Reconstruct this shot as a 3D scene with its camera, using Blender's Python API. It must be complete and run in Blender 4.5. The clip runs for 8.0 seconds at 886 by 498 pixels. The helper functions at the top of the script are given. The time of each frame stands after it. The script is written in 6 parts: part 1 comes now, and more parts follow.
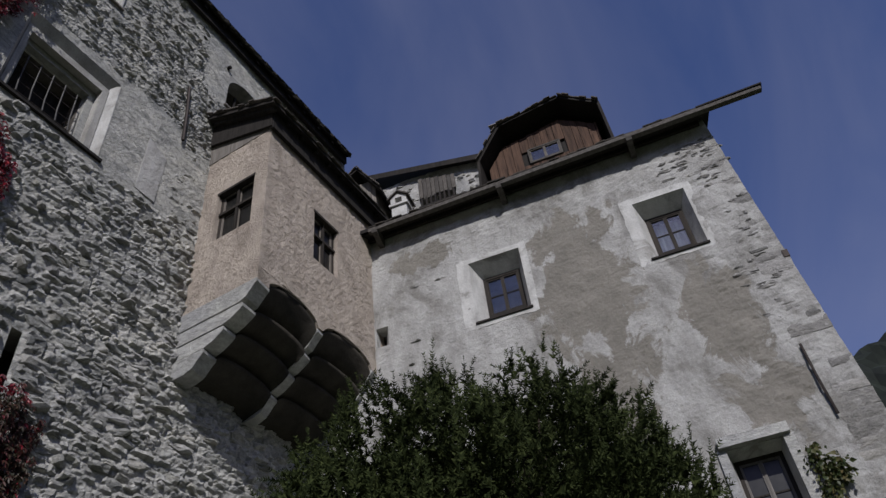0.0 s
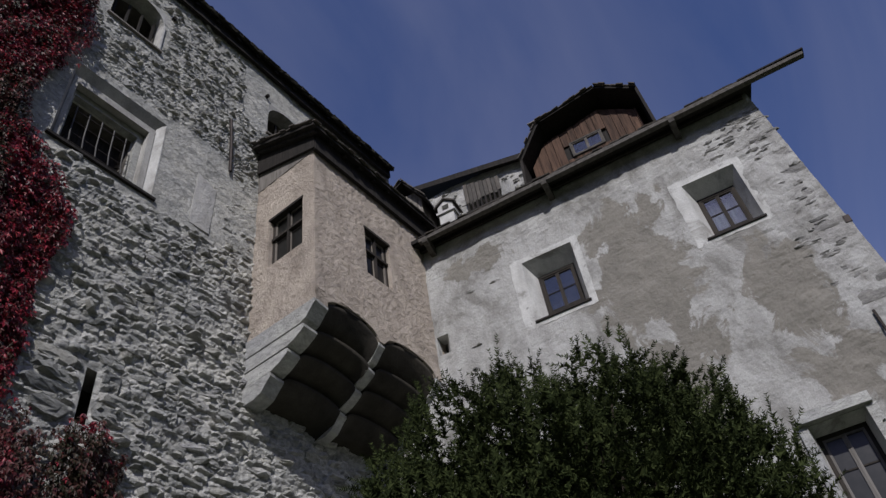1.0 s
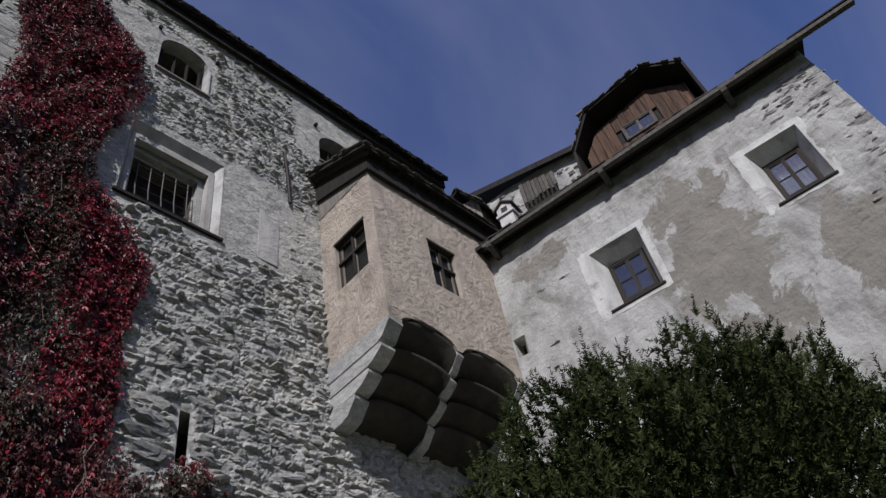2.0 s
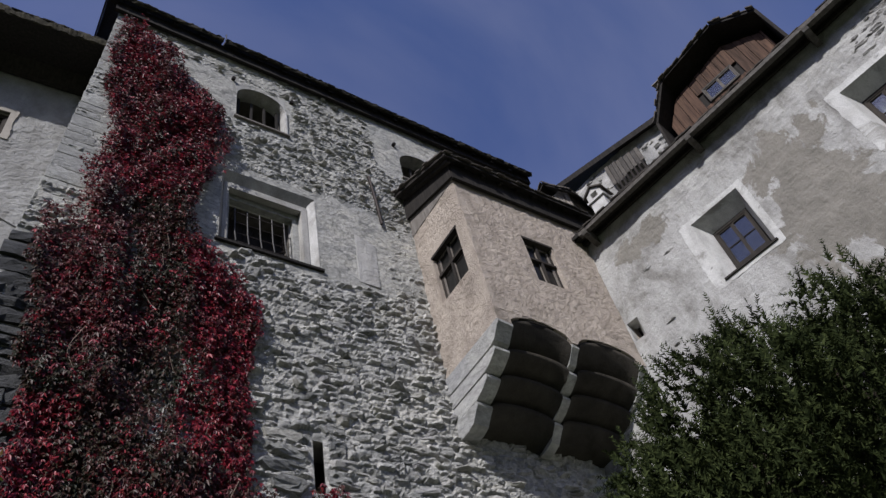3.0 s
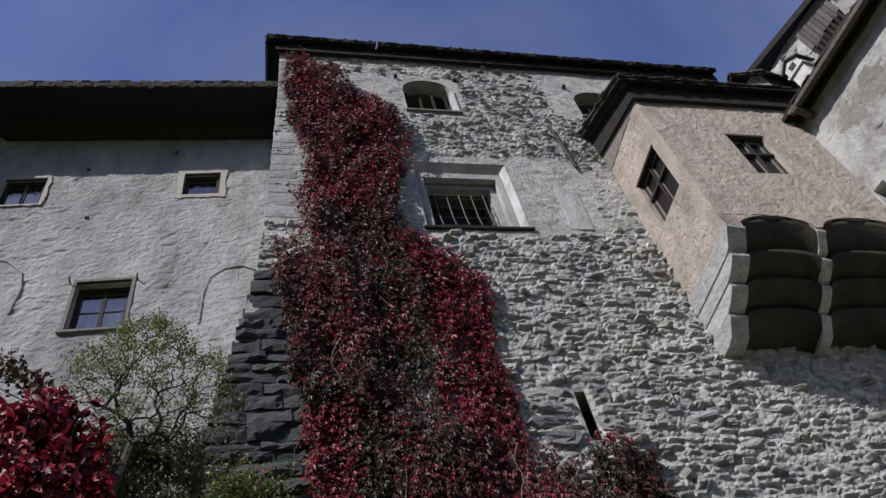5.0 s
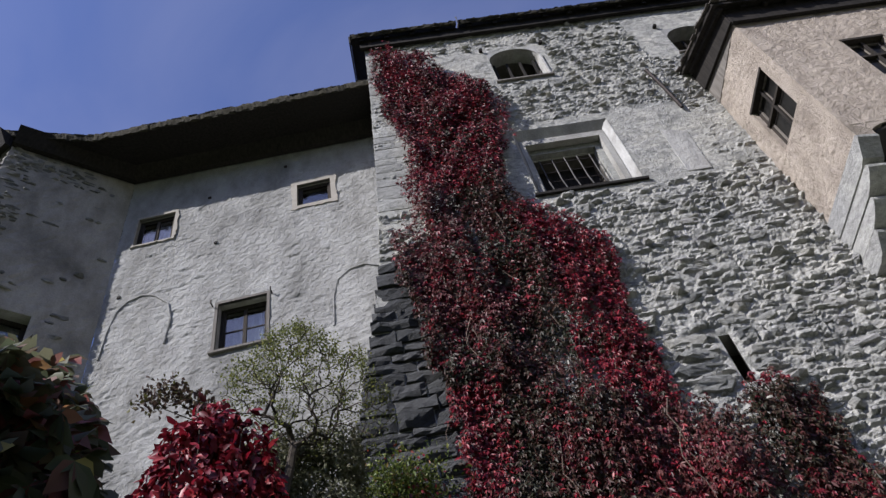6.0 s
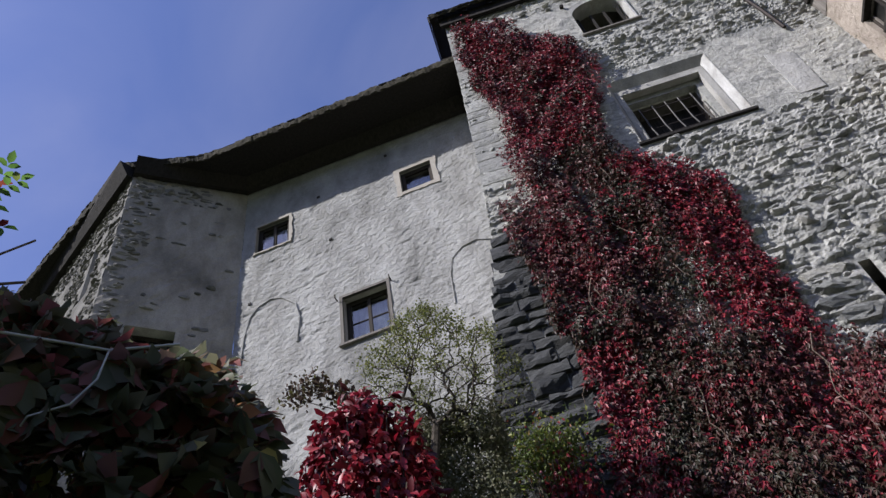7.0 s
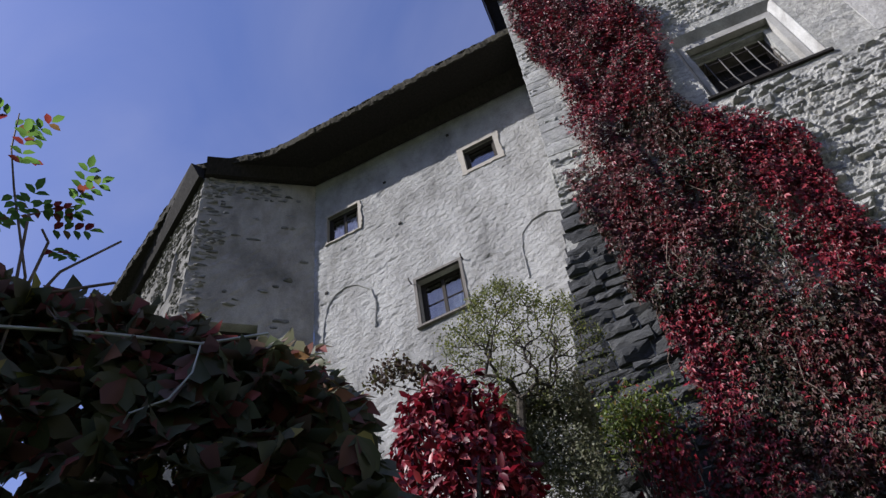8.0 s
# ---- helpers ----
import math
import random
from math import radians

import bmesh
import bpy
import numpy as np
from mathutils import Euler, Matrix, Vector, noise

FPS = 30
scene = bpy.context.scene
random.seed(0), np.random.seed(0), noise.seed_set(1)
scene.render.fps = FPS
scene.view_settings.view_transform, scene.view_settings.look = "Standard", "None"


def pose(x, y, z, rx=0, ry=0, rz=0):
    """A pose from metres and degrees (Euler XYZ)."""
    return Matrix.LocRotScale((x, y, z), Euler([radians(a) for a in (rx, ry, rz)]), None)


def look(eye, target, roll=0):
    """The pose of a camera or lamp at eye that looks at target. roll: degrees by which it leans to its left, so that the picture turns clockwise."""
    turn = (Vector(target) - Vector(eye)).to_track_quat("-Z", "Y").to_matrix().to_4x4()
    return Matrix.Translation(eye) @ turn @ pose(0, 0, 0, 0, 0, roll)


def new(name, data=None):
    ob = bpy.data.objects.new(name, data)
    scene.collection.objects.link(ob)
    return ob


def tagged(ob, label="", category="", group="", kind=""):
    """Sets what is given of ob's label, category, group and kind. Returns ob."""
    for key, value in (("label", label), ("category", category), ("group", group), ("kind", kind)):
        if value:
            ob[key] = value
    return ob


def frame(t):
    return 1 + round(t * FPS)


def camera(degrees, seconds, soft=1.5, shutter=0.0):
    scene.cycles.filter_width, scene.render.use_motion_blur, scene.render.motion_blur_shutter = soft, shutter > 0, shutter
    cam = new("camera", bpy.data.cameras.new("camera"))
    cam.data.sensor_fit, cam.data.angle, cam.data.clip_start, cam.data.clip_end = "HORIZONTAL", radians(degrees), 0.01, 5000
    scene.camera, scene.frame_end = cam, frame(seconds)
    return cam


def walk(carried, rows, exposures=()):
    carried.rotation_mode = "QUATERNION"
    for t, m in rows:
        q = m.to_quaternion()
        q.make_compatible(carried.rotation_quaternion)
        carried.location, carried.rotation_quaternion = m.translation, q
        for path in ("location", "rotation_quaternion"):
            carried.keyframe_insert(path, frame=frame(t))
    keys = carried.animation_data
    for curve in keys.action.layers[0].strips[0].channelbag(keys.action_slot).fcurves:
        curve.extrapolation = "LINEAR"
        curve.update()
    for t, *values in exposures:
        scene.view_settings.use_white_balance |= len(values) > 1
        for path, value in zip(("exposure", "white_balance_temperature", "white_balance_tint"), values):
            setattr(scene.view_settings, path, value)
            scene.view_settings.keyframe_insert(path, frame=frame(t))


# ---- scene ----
cam = camera(59.5, 8.0, 1.4)
PATH = [
    (0, (0.000, -0.000, 1.600), (3.229, 1.581, 5.075), -7.73),
    (0.5, (0.010, 0.021, 1.575), (3.151, 1.707, 5.082), -8.90),
    (1, (0.009, 0.041, 1.554), (3.027, 1.864, 5.099), -10.08),
    (2.5, (-0.015, 0.150, 1.576), (2.505, 2.393, 5.266), -14.65),
    (3, (-0.026, 0.209, 1.580), (2.223, 2.624, 5.336), -15.51),
    (3.5, (-0.043, 0.276, 1.582), (1.950, 2.880, 5.357), -14.80),
    (4, (-0.050, 0.322, 1.593), (1.654, 3.083, 5.398), -15.08),
    (4.5, (-0.077, 0.354, 1.584), (1.344, 3.257, 5.399), -14.87),
    (6, (-0.121, 0.426, 1.585), (0.236, 3.604, 5.429), -13.97),
    (6.5, (-0.152, 0.415, 1.566), (-0.158, 3.607, 5.415), -13.19),
    (7, (-0.180, 0.418, 1.574), (-0.538, 3.605, 5.411), -12.29),
    (7.5, (-0.206, 0.435, 1.598), (-0.857, 3.583, 5.428), -10.65),
    (8, (-0.215, 0.448, 1.604), (-1.035, 3.587, 5.409), -10.46),
]
walk(cam, [(t, look(eye, target, roll)) for t, eye, target, roll in PATH], [(0.0, -0.1, 6250, 12), (1.2, 0.02, 6250, 12), (2.5, 0.31, 6250, 12), (4.2, 0.36, 6250, 12), (6.0, 0.8, 6250, 12), (8.0, 0.93, 6250, 12)])

# ---------------------------------------------------------------- light
SUN = Vector((-1.45, -1.0, 1.43)).normalized()
world = bpy.data.worlds.new("sky")
scene.world = world
world.use_nodes = True
wn = world.node_tree
sky = wn.nodes.new("ShaderNodeTexSky")
sky.sky_type = "NISHITA"
sky.sun_disc = False
sky.sun_elevation = math.asin(SUN.z)
sky.sun_rotation = math.atan2(SUN.x, SUN.y)
sky.altitude = 900
sky.air_density, sky.dust_density, sky.ozone_density = 1.0, 2.2, 5.5
shade = wn.nodes.new("ShaderNodeMix")
shade.data_type, shade.blend_type = "RGBA", "MULTIPLY"
shade.inputs[0].default_value = 1.0
shade.inputs[7].default_value = (1.02, 0.95, 1.2, 1)
wn.links.new(sky.outputs[0], shade.inputs[6])
# thin high cirrus
sky_co = wn.nodes.new("ShaderNodeTexCoord")
sky_map = wn.nodes.new("ShaderNodeMapping")
sky_map.inputs["Scale"].default_value = (1.0, 2.2, 1.6)
sky_map.inputs["Rotation"].default_value = (0.3, 0.2, 0.7)
cirrus = wn.nodes.new("ShaderNodeTexNoise")
cirrus.inputs["Scale"].default_value = 1.6
cirrus.inputs["Detail"].default_value = 6.0
cirrus.inputs["Distortion"].default_value = 0.8
wn.links.new(sky_co.outputs["Generated"], sky_map.inputs[0])
wn.links.new(sky_map.outputs[0], cirrus.inputs["Vector"])
thin_ = wn.nodes.new("ShaderNodeMapRange")
thin_.inputs[1].default_value, thin_.inputs[2].default_value = 0.3, 0.9
thin_.inputs[3].default_value, thin_.inputs[4].default_value = 0.0, 0.34
wn.links.new(cirrus.outputs[0], thin_.inputs[0])
veil = wn.nodes.new("ShaderNodeMix")
veil.data_type = "RGBA"
veil.inputs[7].default_value = (4.2, 4.1, 4.9, 1)
wn.links.new(thin_.outputs[0], veil.inputs[0])
wn.links.new(shade.outputs[2], veil.inputs[6])
wn.links.new(veil.outputs[2], wn.nodes["Background"].inputs[0])
wn.nodes["Background"].inputs[1].default_value = 0.085
sun = new("sun", bpy.data.lights.new("sun", "SUN"))
sun.data.energy = 3.9
sun.data.angle = radians(0.55)
sun.data.color = (1.0, 0.965, 0.915)
sun.matrix_basis = look((0, 0, 40), Vector((0, 0, 40)) - SUN)

# ---------------------------------------------------------------- materials


def material(name, rough=0.9, metal=0.0, spec=0.3):
    m = bpy.data.materials.new(name)
    m.use_nodes = True
    b = m.node_tree.nodes["Principled BSDF"]
    b.inputs["Roughness"].default_value = rough
    b.inputs["Metallic"].default_value = metal
    b.inputs["Specular IOR Level"].default_value = spec
    return m, m.node_tree.nodes, m.node_tree.links, b


def ramp_node(nodes, stops):
    r = nodes.new("ShaderNodeValToRGB")
    e = r.color_ramp.elements
    while len(e) < len(stops):
        e.new(0.5)
    for k, (p, c) in enumerate(stops):
        e[k].position = p
        e[k].color = (*c, 1)
    return r


def noise_node(nodes, links, scale, detail=4.0, rough=0.55, stretch=None, dist=0.0):
    c = nodes.new("ShaderNodeTexCoord")
    n = nodes.new("ShaderNodeTexNoise")
    n.inputs["Scale"].default_value = scale
    n.inputs["Detail"].default_value = detail
    n.inputs["Roughness"].default_value = rough
    n.inputs["Distortion"].default_value = dist
    if stretch:
        mp = nodes.new("ShaderNodeMapping")
        mp.inputs["Scale"].default_value = stretch
        links.new(c.outputs["Object"], mp.inputs[0])
        links.new(mp.outputs[0], n.inputs["Vector"])
    else:
        links.new(c.outputs["Object"], n.inputs["Vector"])
    return n


def mix_node(nodes, links, fac, a, b, mode="MIX"):
    m = nodes.new("ShaderNodeMix")
    m.data_type = "RGBA"
    m.blend_type = mode
    for sock, val in ((m.inputs[0], fac), (m.inputs[6], a), (m.inputs[7], b)):
        if isinstance(val, (int, float)):
            sock.default_value = val
        elif isinstance(val, tuple):
            sock.default_value = (*val, 1)
        else:
            links.new(val, sock)
    return m.outputs[2]


def bump_node(nodes, links, b, height, strength, distance):
    n = nodes.new("ShaderNodeBump")
    n.inputs["Strength"].default_value = strength
    n.inputs["Distance"].default_value = distance
    links.new(height, n.inputs["Height"])
    links.new(n.outputs[0], b.inputs["Normal"])


def plaster(name, light, mid, dark, big=0.5, patch=(0.42, 0.6), bump=0.5, grain=9.0, stretch=(1, 1, 0.6), fine=(6, 0.62)):
    """Weathered lime plaster: large pale and bare patches, mid stains, fine grain."""
    m, nodes, links, b = material(name, 0.95, 0, 0.15)
    n1 = noise_node(nodes, links, big, fine[0], fine[1], stretch, 0.6)
    r1 = ramp_node(nodes, [(patch[0], dark), ((patch[0] + patch[1]) / 2, mid), (patch[1], light)])
    links.new(n1.outputs[0], r1.inputs[0])
    n2 = noise_node(nodes, links, 3.1, 5, 0.6, (1, 1, 0.45))
    r2 = ramp_node(nodes, [(0.3, (0.62, 0.61, 0.6)), (0.6, (1, 1, 1))])
    links.new(n2.outputs[0], r2.inputs[0])
    n3 = noise_node(nodes, links, grain * 5, 4, 0.7)
    r3 = ramp_node(nodes, [(0.3, (0.72, 0.72, 0.72)), (0.65, (1.05, 1.05, 1.05))])
    links.new(n3.outputs[0], r3.inputs[0])
    c = mix_node(nodes, links, 0.8, r1.outputs[0], r2.outputs[0], "MULTIPLY")
    c = mix_node(nodes, links, 0.7, c, r3.outputs[0], "MULTIPLY")
    links.new(c, b.inputs["Base Color"])
    n4 = noise_node(nodes, links, grain, 8, 0.7)
    bump_node(nodes, links, b, n4.outputs[0], bump, 0.05)
    return m


def stone(name, stops, rough=0.9, bump=0.6, scale=9.0):
    """Rubble stone: a tone for each stone, veins and speckle, a rough face."""
    m, nodes, links, b = material(name, rough, 0, 0.25)
    g = nodes.new("ShaderNodeNewGeometry")
    info = nodes.new("ShaderNodeObjectInfo")
    add = nodes.new("ShaderNodeMath")
    add.operation = "ADD"
    links.new(g.outputs["Random Per Island"], add.inputs[0])
    links.new(info.outputs["Random"], add.inputs[1])
    fr_ = nodes.new("ShaderNodeMath")
    fr_.operation = "FRACT"
    links.new(add.outputs[0], fr_.inputs[0])
    r = ramp_node(nodes, stops)
    links.new(fr_.outputs[0], r.inputs[0])
    n1 = noise_node(nodes, links, scale * 1.4, 9, 0.75, (1, 1, 2.0))
    r1 = ramp_node(nodes, [(0.32, (0.5, 0.5, 0.5)), (0.65, (1.12, 1.12, 1.1))])
    links.new(n1.outputs[0], r1.inputs[0])
    c = mix_node(nodes, links, 0.9, r.outputs[0], r1.outputs[0], "MULTIPLY")
    n0 = noise_node(nodes, links, 0.55, 3, 0.5)
    r0 = ramp_node(nodes, [(0.4, (0.86, 0.86, 0.88)), (0.62, (1.05, 1.04, 1.0))])
    links.new(n0.outputs[0], r0.inputs[0])
    c = mix_node(nodes, links, 0.8, c, r0.outputs[0], "MULTIPLY")
    links.new(c, b.inputs["Base Color"])
    n2 = noise_node(nodes, links, scale * 3, 7, 0.7, (1, 1, 1.8))
    bump_node(nodes, links, b, n2.outputs[0], bump + 0.3, 0.045)
    return m


def timber(name, a, c, rough=0.85, along=(9, 9, 0.8), tint=None):
    m, nodes, links, b = material(name, rough, 0, 0.2)
    n1 = noise_node(nodes, links, 2.0, 6, 0.65, along)
    r1 = ramp_node(nodes, [(0.3, a), (0.7, c)])
    links.new(n1.outputs[0], r1.inputs[0])
    g = nodes.new("ShaderNodeNewGeometry")
    info = nodes.new("ShaderNodeObjectInfo")
    add = nodes.new("ShaderNodeMath")
    add.operation = "ADD"
    links.new(g.outputs["Random Per Island"], add.inputs[0])
    links.new(info.outputs["Random"], add.inputs[1])
    half = nodes.new("ShaderNodeMath")
    half.operation = "MULTIPLY"
    half.inputs[1].default_value = 0.5
    links.new(add.outputs[0], half.inputs[0])
    r2 = ramp_node(nodes, [(0.1, (0.55, 0.55, 0.56)), (0.9, tint or (1.2, 1.15, 1.1))])
    links.new(half.outputs[0], r2.inputs[0])
    col = mix_node(nodes, links, 1.0, r1.outputs[0], r2.outputs[0], "MULTIPLY")
    links.new(col, b.inputs["Base Color"])
    bump_node(nodes, links, b, n1.outputs[0], 0.6, 0.02)
    return m


def leaf(name, stops, rough=0.45, patchy=None, trans=0.25, spec=0.3):
    """Leaves: hue by leaf and by drift across the plant, a little light let through."""
    m, nodes, links, b = material(name, rough, 0, spec)
    g = nodes.new("ShaderNodeNewGeometry")
    r = ramp_node(nodes, stops)
    if patchy:
        n = noise_node(nodes, links, patchy, 3, 0.5)
        a = nodes.new("ShaderNodeMath")
        a.operation = "MULTIPLY_ADD"
        a.inputs[1].default_value = 0.55
        links.new(g.outputs["Random Per Island"], a.inputs[0])
        s = nodes.new("ShaderNodeMath")
        s.operation = "MULTIPLY_ADD"
        s.inputs[1].default_value = 1.9
        s.inputs[2].default_value = -0.74
        links.new(n.outputs[0], s.inputs[0])
        links.new(s.outputs[0], a.inputs[2])
        links.new(a.outputs[0], r.inputs[0])
    else:
        info = nodes.new("ShaderNodeObjectInfo")
        add = nodes.new("ShaderNodeMath")
        add.operation = "ADD"
        links.new(g.outputs["Random Per Island"], add.inputs[0])
        links.new(info.outputs["Random"], add.inputs[1])
        fr_ = nodes.new("ShaderNodeMath")
        fr_.operation = "FRACT"
        links.new(add.outputs[0], fr_.inputs[0])
        links.new(fr_.outputs[0], r.inputs[0])
    links.new(r.outputs[0], b.inputs["Base Color"])
    t = nodes.new("ShaderNodeBsdfTranslucent")
    links.new(r.outputs[0], t.inputs[0])
    mx = nodes.new("ShaderNodeMixShader")
    mx.inputs[0].default_value = trans
    links.new(b.outputs[0], mx.inputs[1])
    links.new(t.outputs[0], mx.inputs[2])
    links.new(mx.outputs[0], nodes["Material Output"].inputs[0])
    return m


def plain(name, col, rough=0.7, metal=0.0, var=0.35, scale=6.0, bump=0.2):
    m, nodes, links, b = material(name, rough, metal, 0.3)
    n = noise_node(nodes, links, scale, 6, 0.65)
    r = ramp_node(nodes, [(0.3, tuple(v * (1 - var) for v in col)), (0.7, tuple(v * (1 + var) for v in col))])
    links.new(n.outputs[0], r.inputs[0])
    links.new(r.outputs[0], b.inputs["Base Color"])
    bump_node(nodes, links, b, n.outputs[0], bump, 0.02)
    return m


MORTAR = plaster("lime_mortar", (0.46, 0.45, 0.43), (0.37, 0.365, 0.35), (0.27, 0.27, 0.265), 0.8, (0.35, 0.62), 0.9, 6)
RUBBLE = stone("rubble_stone", [(0.0, (0.21, 0.215, 0.21)), (0.3, (0.33, 0.33, 0.315)), (0.6, (0.41, 0.4, 0.37)), (0.8, (0.36, 0.355, 0.36)), (1.0, (0.5, 0.49, 0.46))])
DARKBLOCK = stone("dark_block_stone", [(0.0, (0.035, 0.037, 0.04)), (0.5, (0.05, 0.052, 0.056)), (1.0, (0.075, 0.077, 0.081))], 0.75, 0.8, 5)
ASHLAR = stone("grey_ashlar", [(0.0, (0.3, 0.3, 0.29)), (1.0, (0.44, 0.44, 0.42))], 0.9, 0.5, 5)
PLASTER_B = plaster("patchy_plaster", (0.41, 0.405, 0.388), (0.36, 0.355, 0.338), (0.25, 0.242, 0.225), 0.9, (0.38, 0.54), 0.8, 9, (1, 1, 0.7), (9, 0.7))


def bare_patches(m, spots, base):
    """Where the top coat has come off: ragged ovals (u, z, half width, half height) along the wing, showing the brown undercoat."""
    nodes, links = m.node_tree.nodes, m.node_tree.links
    b = nodes["Principled BSDF"]
    old = b.inputs["Base Color"].links[0].from_socket
    co = nodes.new("ShaderNodeTexCoord")
    sep = nodes.new("ShaderNodeSeparateXYZ")
    links.new(co.outputs["Object"], sep.inputs[0])

    def calc(op, p, q):
        n = nodes.new("ShaderNodeMath")
        n.operation = op
        for sock, v in zip(n.inputs, (p, q)):
            if isinstance(v, (int, float)):
                sock.default_value = v
            else:
                links.new(v, sock)
        return n.outputs[0]

    u = calc("MULTIPLY", calc("SUBTRACT", 8.44, sep.outputs[1]), 1 / 0.983)
    best = None
    for cu, cz, ru, rz in spots:
        du = calc("MULTIPLY", calc("SUBTRACT", u, cu), 1 / ru)
        dz = calc("MULTIPLY", calc("SUBTRACT", sep.outputs[2], cz), 1 / rz)
        d = calc("SQRT", calc("ADD", calc("MULTIPLY", du, du), calc("MULTIPLY", dz, dz)), 0)
        best = d if best is None else calc("MINIMUM", best, d)
    n1 = noise_node(nodes, links, 1.5, 9, 0.66, (1, 1, 0.75), 0.5)
    edge = calc("ADD", best, calc("MULTIPLY", calc("SUBTRACT", n1.outputs[0], 0.5), 3.4))
    r = ramp_node(nodes, [(0.86, (1, 1, 1)), (0.98, (0, 0, 0))])
    links.new(edge, r.inputs[0])
    n2 = noise_node(nodes, links, 2.2, 7, 0.65)
    r2 = ramp_node(nodes, [(0.3, tuple(v * 0.78 for v in base)), (0.7, tuple(v * 1.15 for v in base))])
    links.new(n2.outputs[0], r2.inputs[0])
    links.new(mix_node(nodes, links, r.outputs[0], old, r2.outputs[0]), b.inputs["Base Color"])


bare_patches(PLASTER_B, [(5.9, 11.1, 0.95, 1.7), (6.0, 8.6, 0.7, 1.2), (8.0, 9.3, 0.62, 1.4), (8.2, 7.6, 0.45, 0.8), (2.9, 12.9, 0.7, 0.35)], (0.205, 0.192, 0.168))
PLASTER_C = plaster("rough_white_plaster", (0.375, 0.373, 0.362), (0.325, 0.323, 0.312), (0.22, 0.218, 0.21), 0.6, (0.34, 0.58), 1.0, 11)
PLASTER_D = plaster("grey_plaster", (0.385, 0.36, 0.315), (0.345, 0.322, 0.28), (0.22, 0.206, 0.18), 0.6, (0.34, 0.6), 0.7, 6)
# far wall's mortar, darkened in colour to stand in for weaker sun
PLASTER_E = plaster("sun_dimmed_mortar", (0.2, 0.195, 0.18), (0.16, 0.155, 0.143), (0.1, 0.097, 0.09), 0.8, (0.34, 0.6), 0.8, 7)
PEACH = plaster("peach_roughcast", (0.5, 0.432, 0.366), (0.465, 0.402, 0.34), (0.4, 0.347, 0.298), 1.7, (0.3, 0.66), 1.0, 24, (1, 1, 1.6), (8, 0.7))
WHITE = plaster("white_lime_paint", (0.56, 0.555, 0.535), (0.48, 0.475, 0.455), (0.34, 0.33, 0.31), 1.6, (0.36, 0.56), 0.4, 9)
REVEAL = plaster("grey_reveal_plaster", (0.42, 0.41, 0.385), (0.35, 0.34, 0.32), (0.25, 0.245, 0.23), 1.2, (0.3, 0.6), 0.5, 7)
CORBEL = stone("corbel_stone", [(0.0, (0.33, 0.33, 0.325)), (1.0, (0.45, 0.45, 0.44))], 0.92, 0.5, 4)
# the shade under the oriel is put into this near-black colour
VAULT = plaster("shade_dark_vault", (0.055, 0.049, 0.04), (0.04, 0.036, 0.03), (0.024, 0.022, 0.019), 1.0, (0.3, 0.6), 0.5, 7)
# one very dark brown for roofs, soffits, boards and shutters
OLDWOOD = timber("near_black_wood", (0.011, 0.01, 0.009), (0.034, 0.03, 0.027))
GREYWOOD = timber("silvered_wood", (0.12, 0.11, 0.1), (0.26, 0.245, 0.225))
REDWOOD = timber("red_brown_boards", (0.03, 0.019, 0.014), (0.12, 0.075, 0.053), 0.85, (9, 9, 0.7), (1.3, 1.2, 1.15))
SHINGLE = timber("wood_shingle", (0.045, 0.04, 0.037), (0.12, 0.11, 0.1))
FRAME = timber("brown_window_wood", (0.018, 0.016, 0.014), (0.045, 0.039, 0.034))
FRAME_W = timber("grey_window_wood", (0.12, 0.115, 0.11), (0.22, 0.21, 0.2))
SURROUND = plaster("pale_limewash", (0.54, 0.535, 0.515), (0.47, 0.465, 0.448), (0.33, 0.322, 0.3), 1.4, (0.38, 0.5), 0.4, 9, (1, 1, 1), (9, 0.66))
IRON = plain("rusty_iron", (0.035, 0.028, 0.025), 0.65, 0.6)
IRON_LIGHT = plain("grey_iron", (0.06, 0.058, 0.056), 0.65, 0.5)
BARK = plain("bark", (0.05, 0.04, 0.03), 0.9, 0, 0.5, 20, 0.6)
STEM = plain("vine_stem", (0.16, 0.12, 0.095), 0.9, 0, 0.5, 20, 0.5)
GRASS = plain("meadow", (0.055, 0.07, 0.03), 0.95, 0, 0.4, 2.0, 0.5)
WOODS = plain("wooded_hill", (0.008, 0.011, 0.0065), 0.95, 0, 0.6, 0.05, 0.0)
WIRE = plain("galvanised_wire", (0.5, 0.5, 0.48), 0.6, 0.2)
ROOM = plain("dim_room", (0.1, 0.09, 0.08), 0.9)
CURTAIN = plain("pale_curtain", (0.55, 0.55, 0.56), 0.9, 0, 0.15)

glass, gn, gl, gb = material("window_glass", 0.04, 0, 0.5)
gb.inputs["Base Color"].default_value = (0.75, 0.8, 0.8, 1)
gb.inputs["Transmission Weight"].default_value = 1.0
gb.inputs["IOR"].default_value = 1.85
bump_node(gn, gl, gb, noise_node(gn, gl, 2.5, 2).outputs[0], 0.06, 0.05)
GLASS = glass

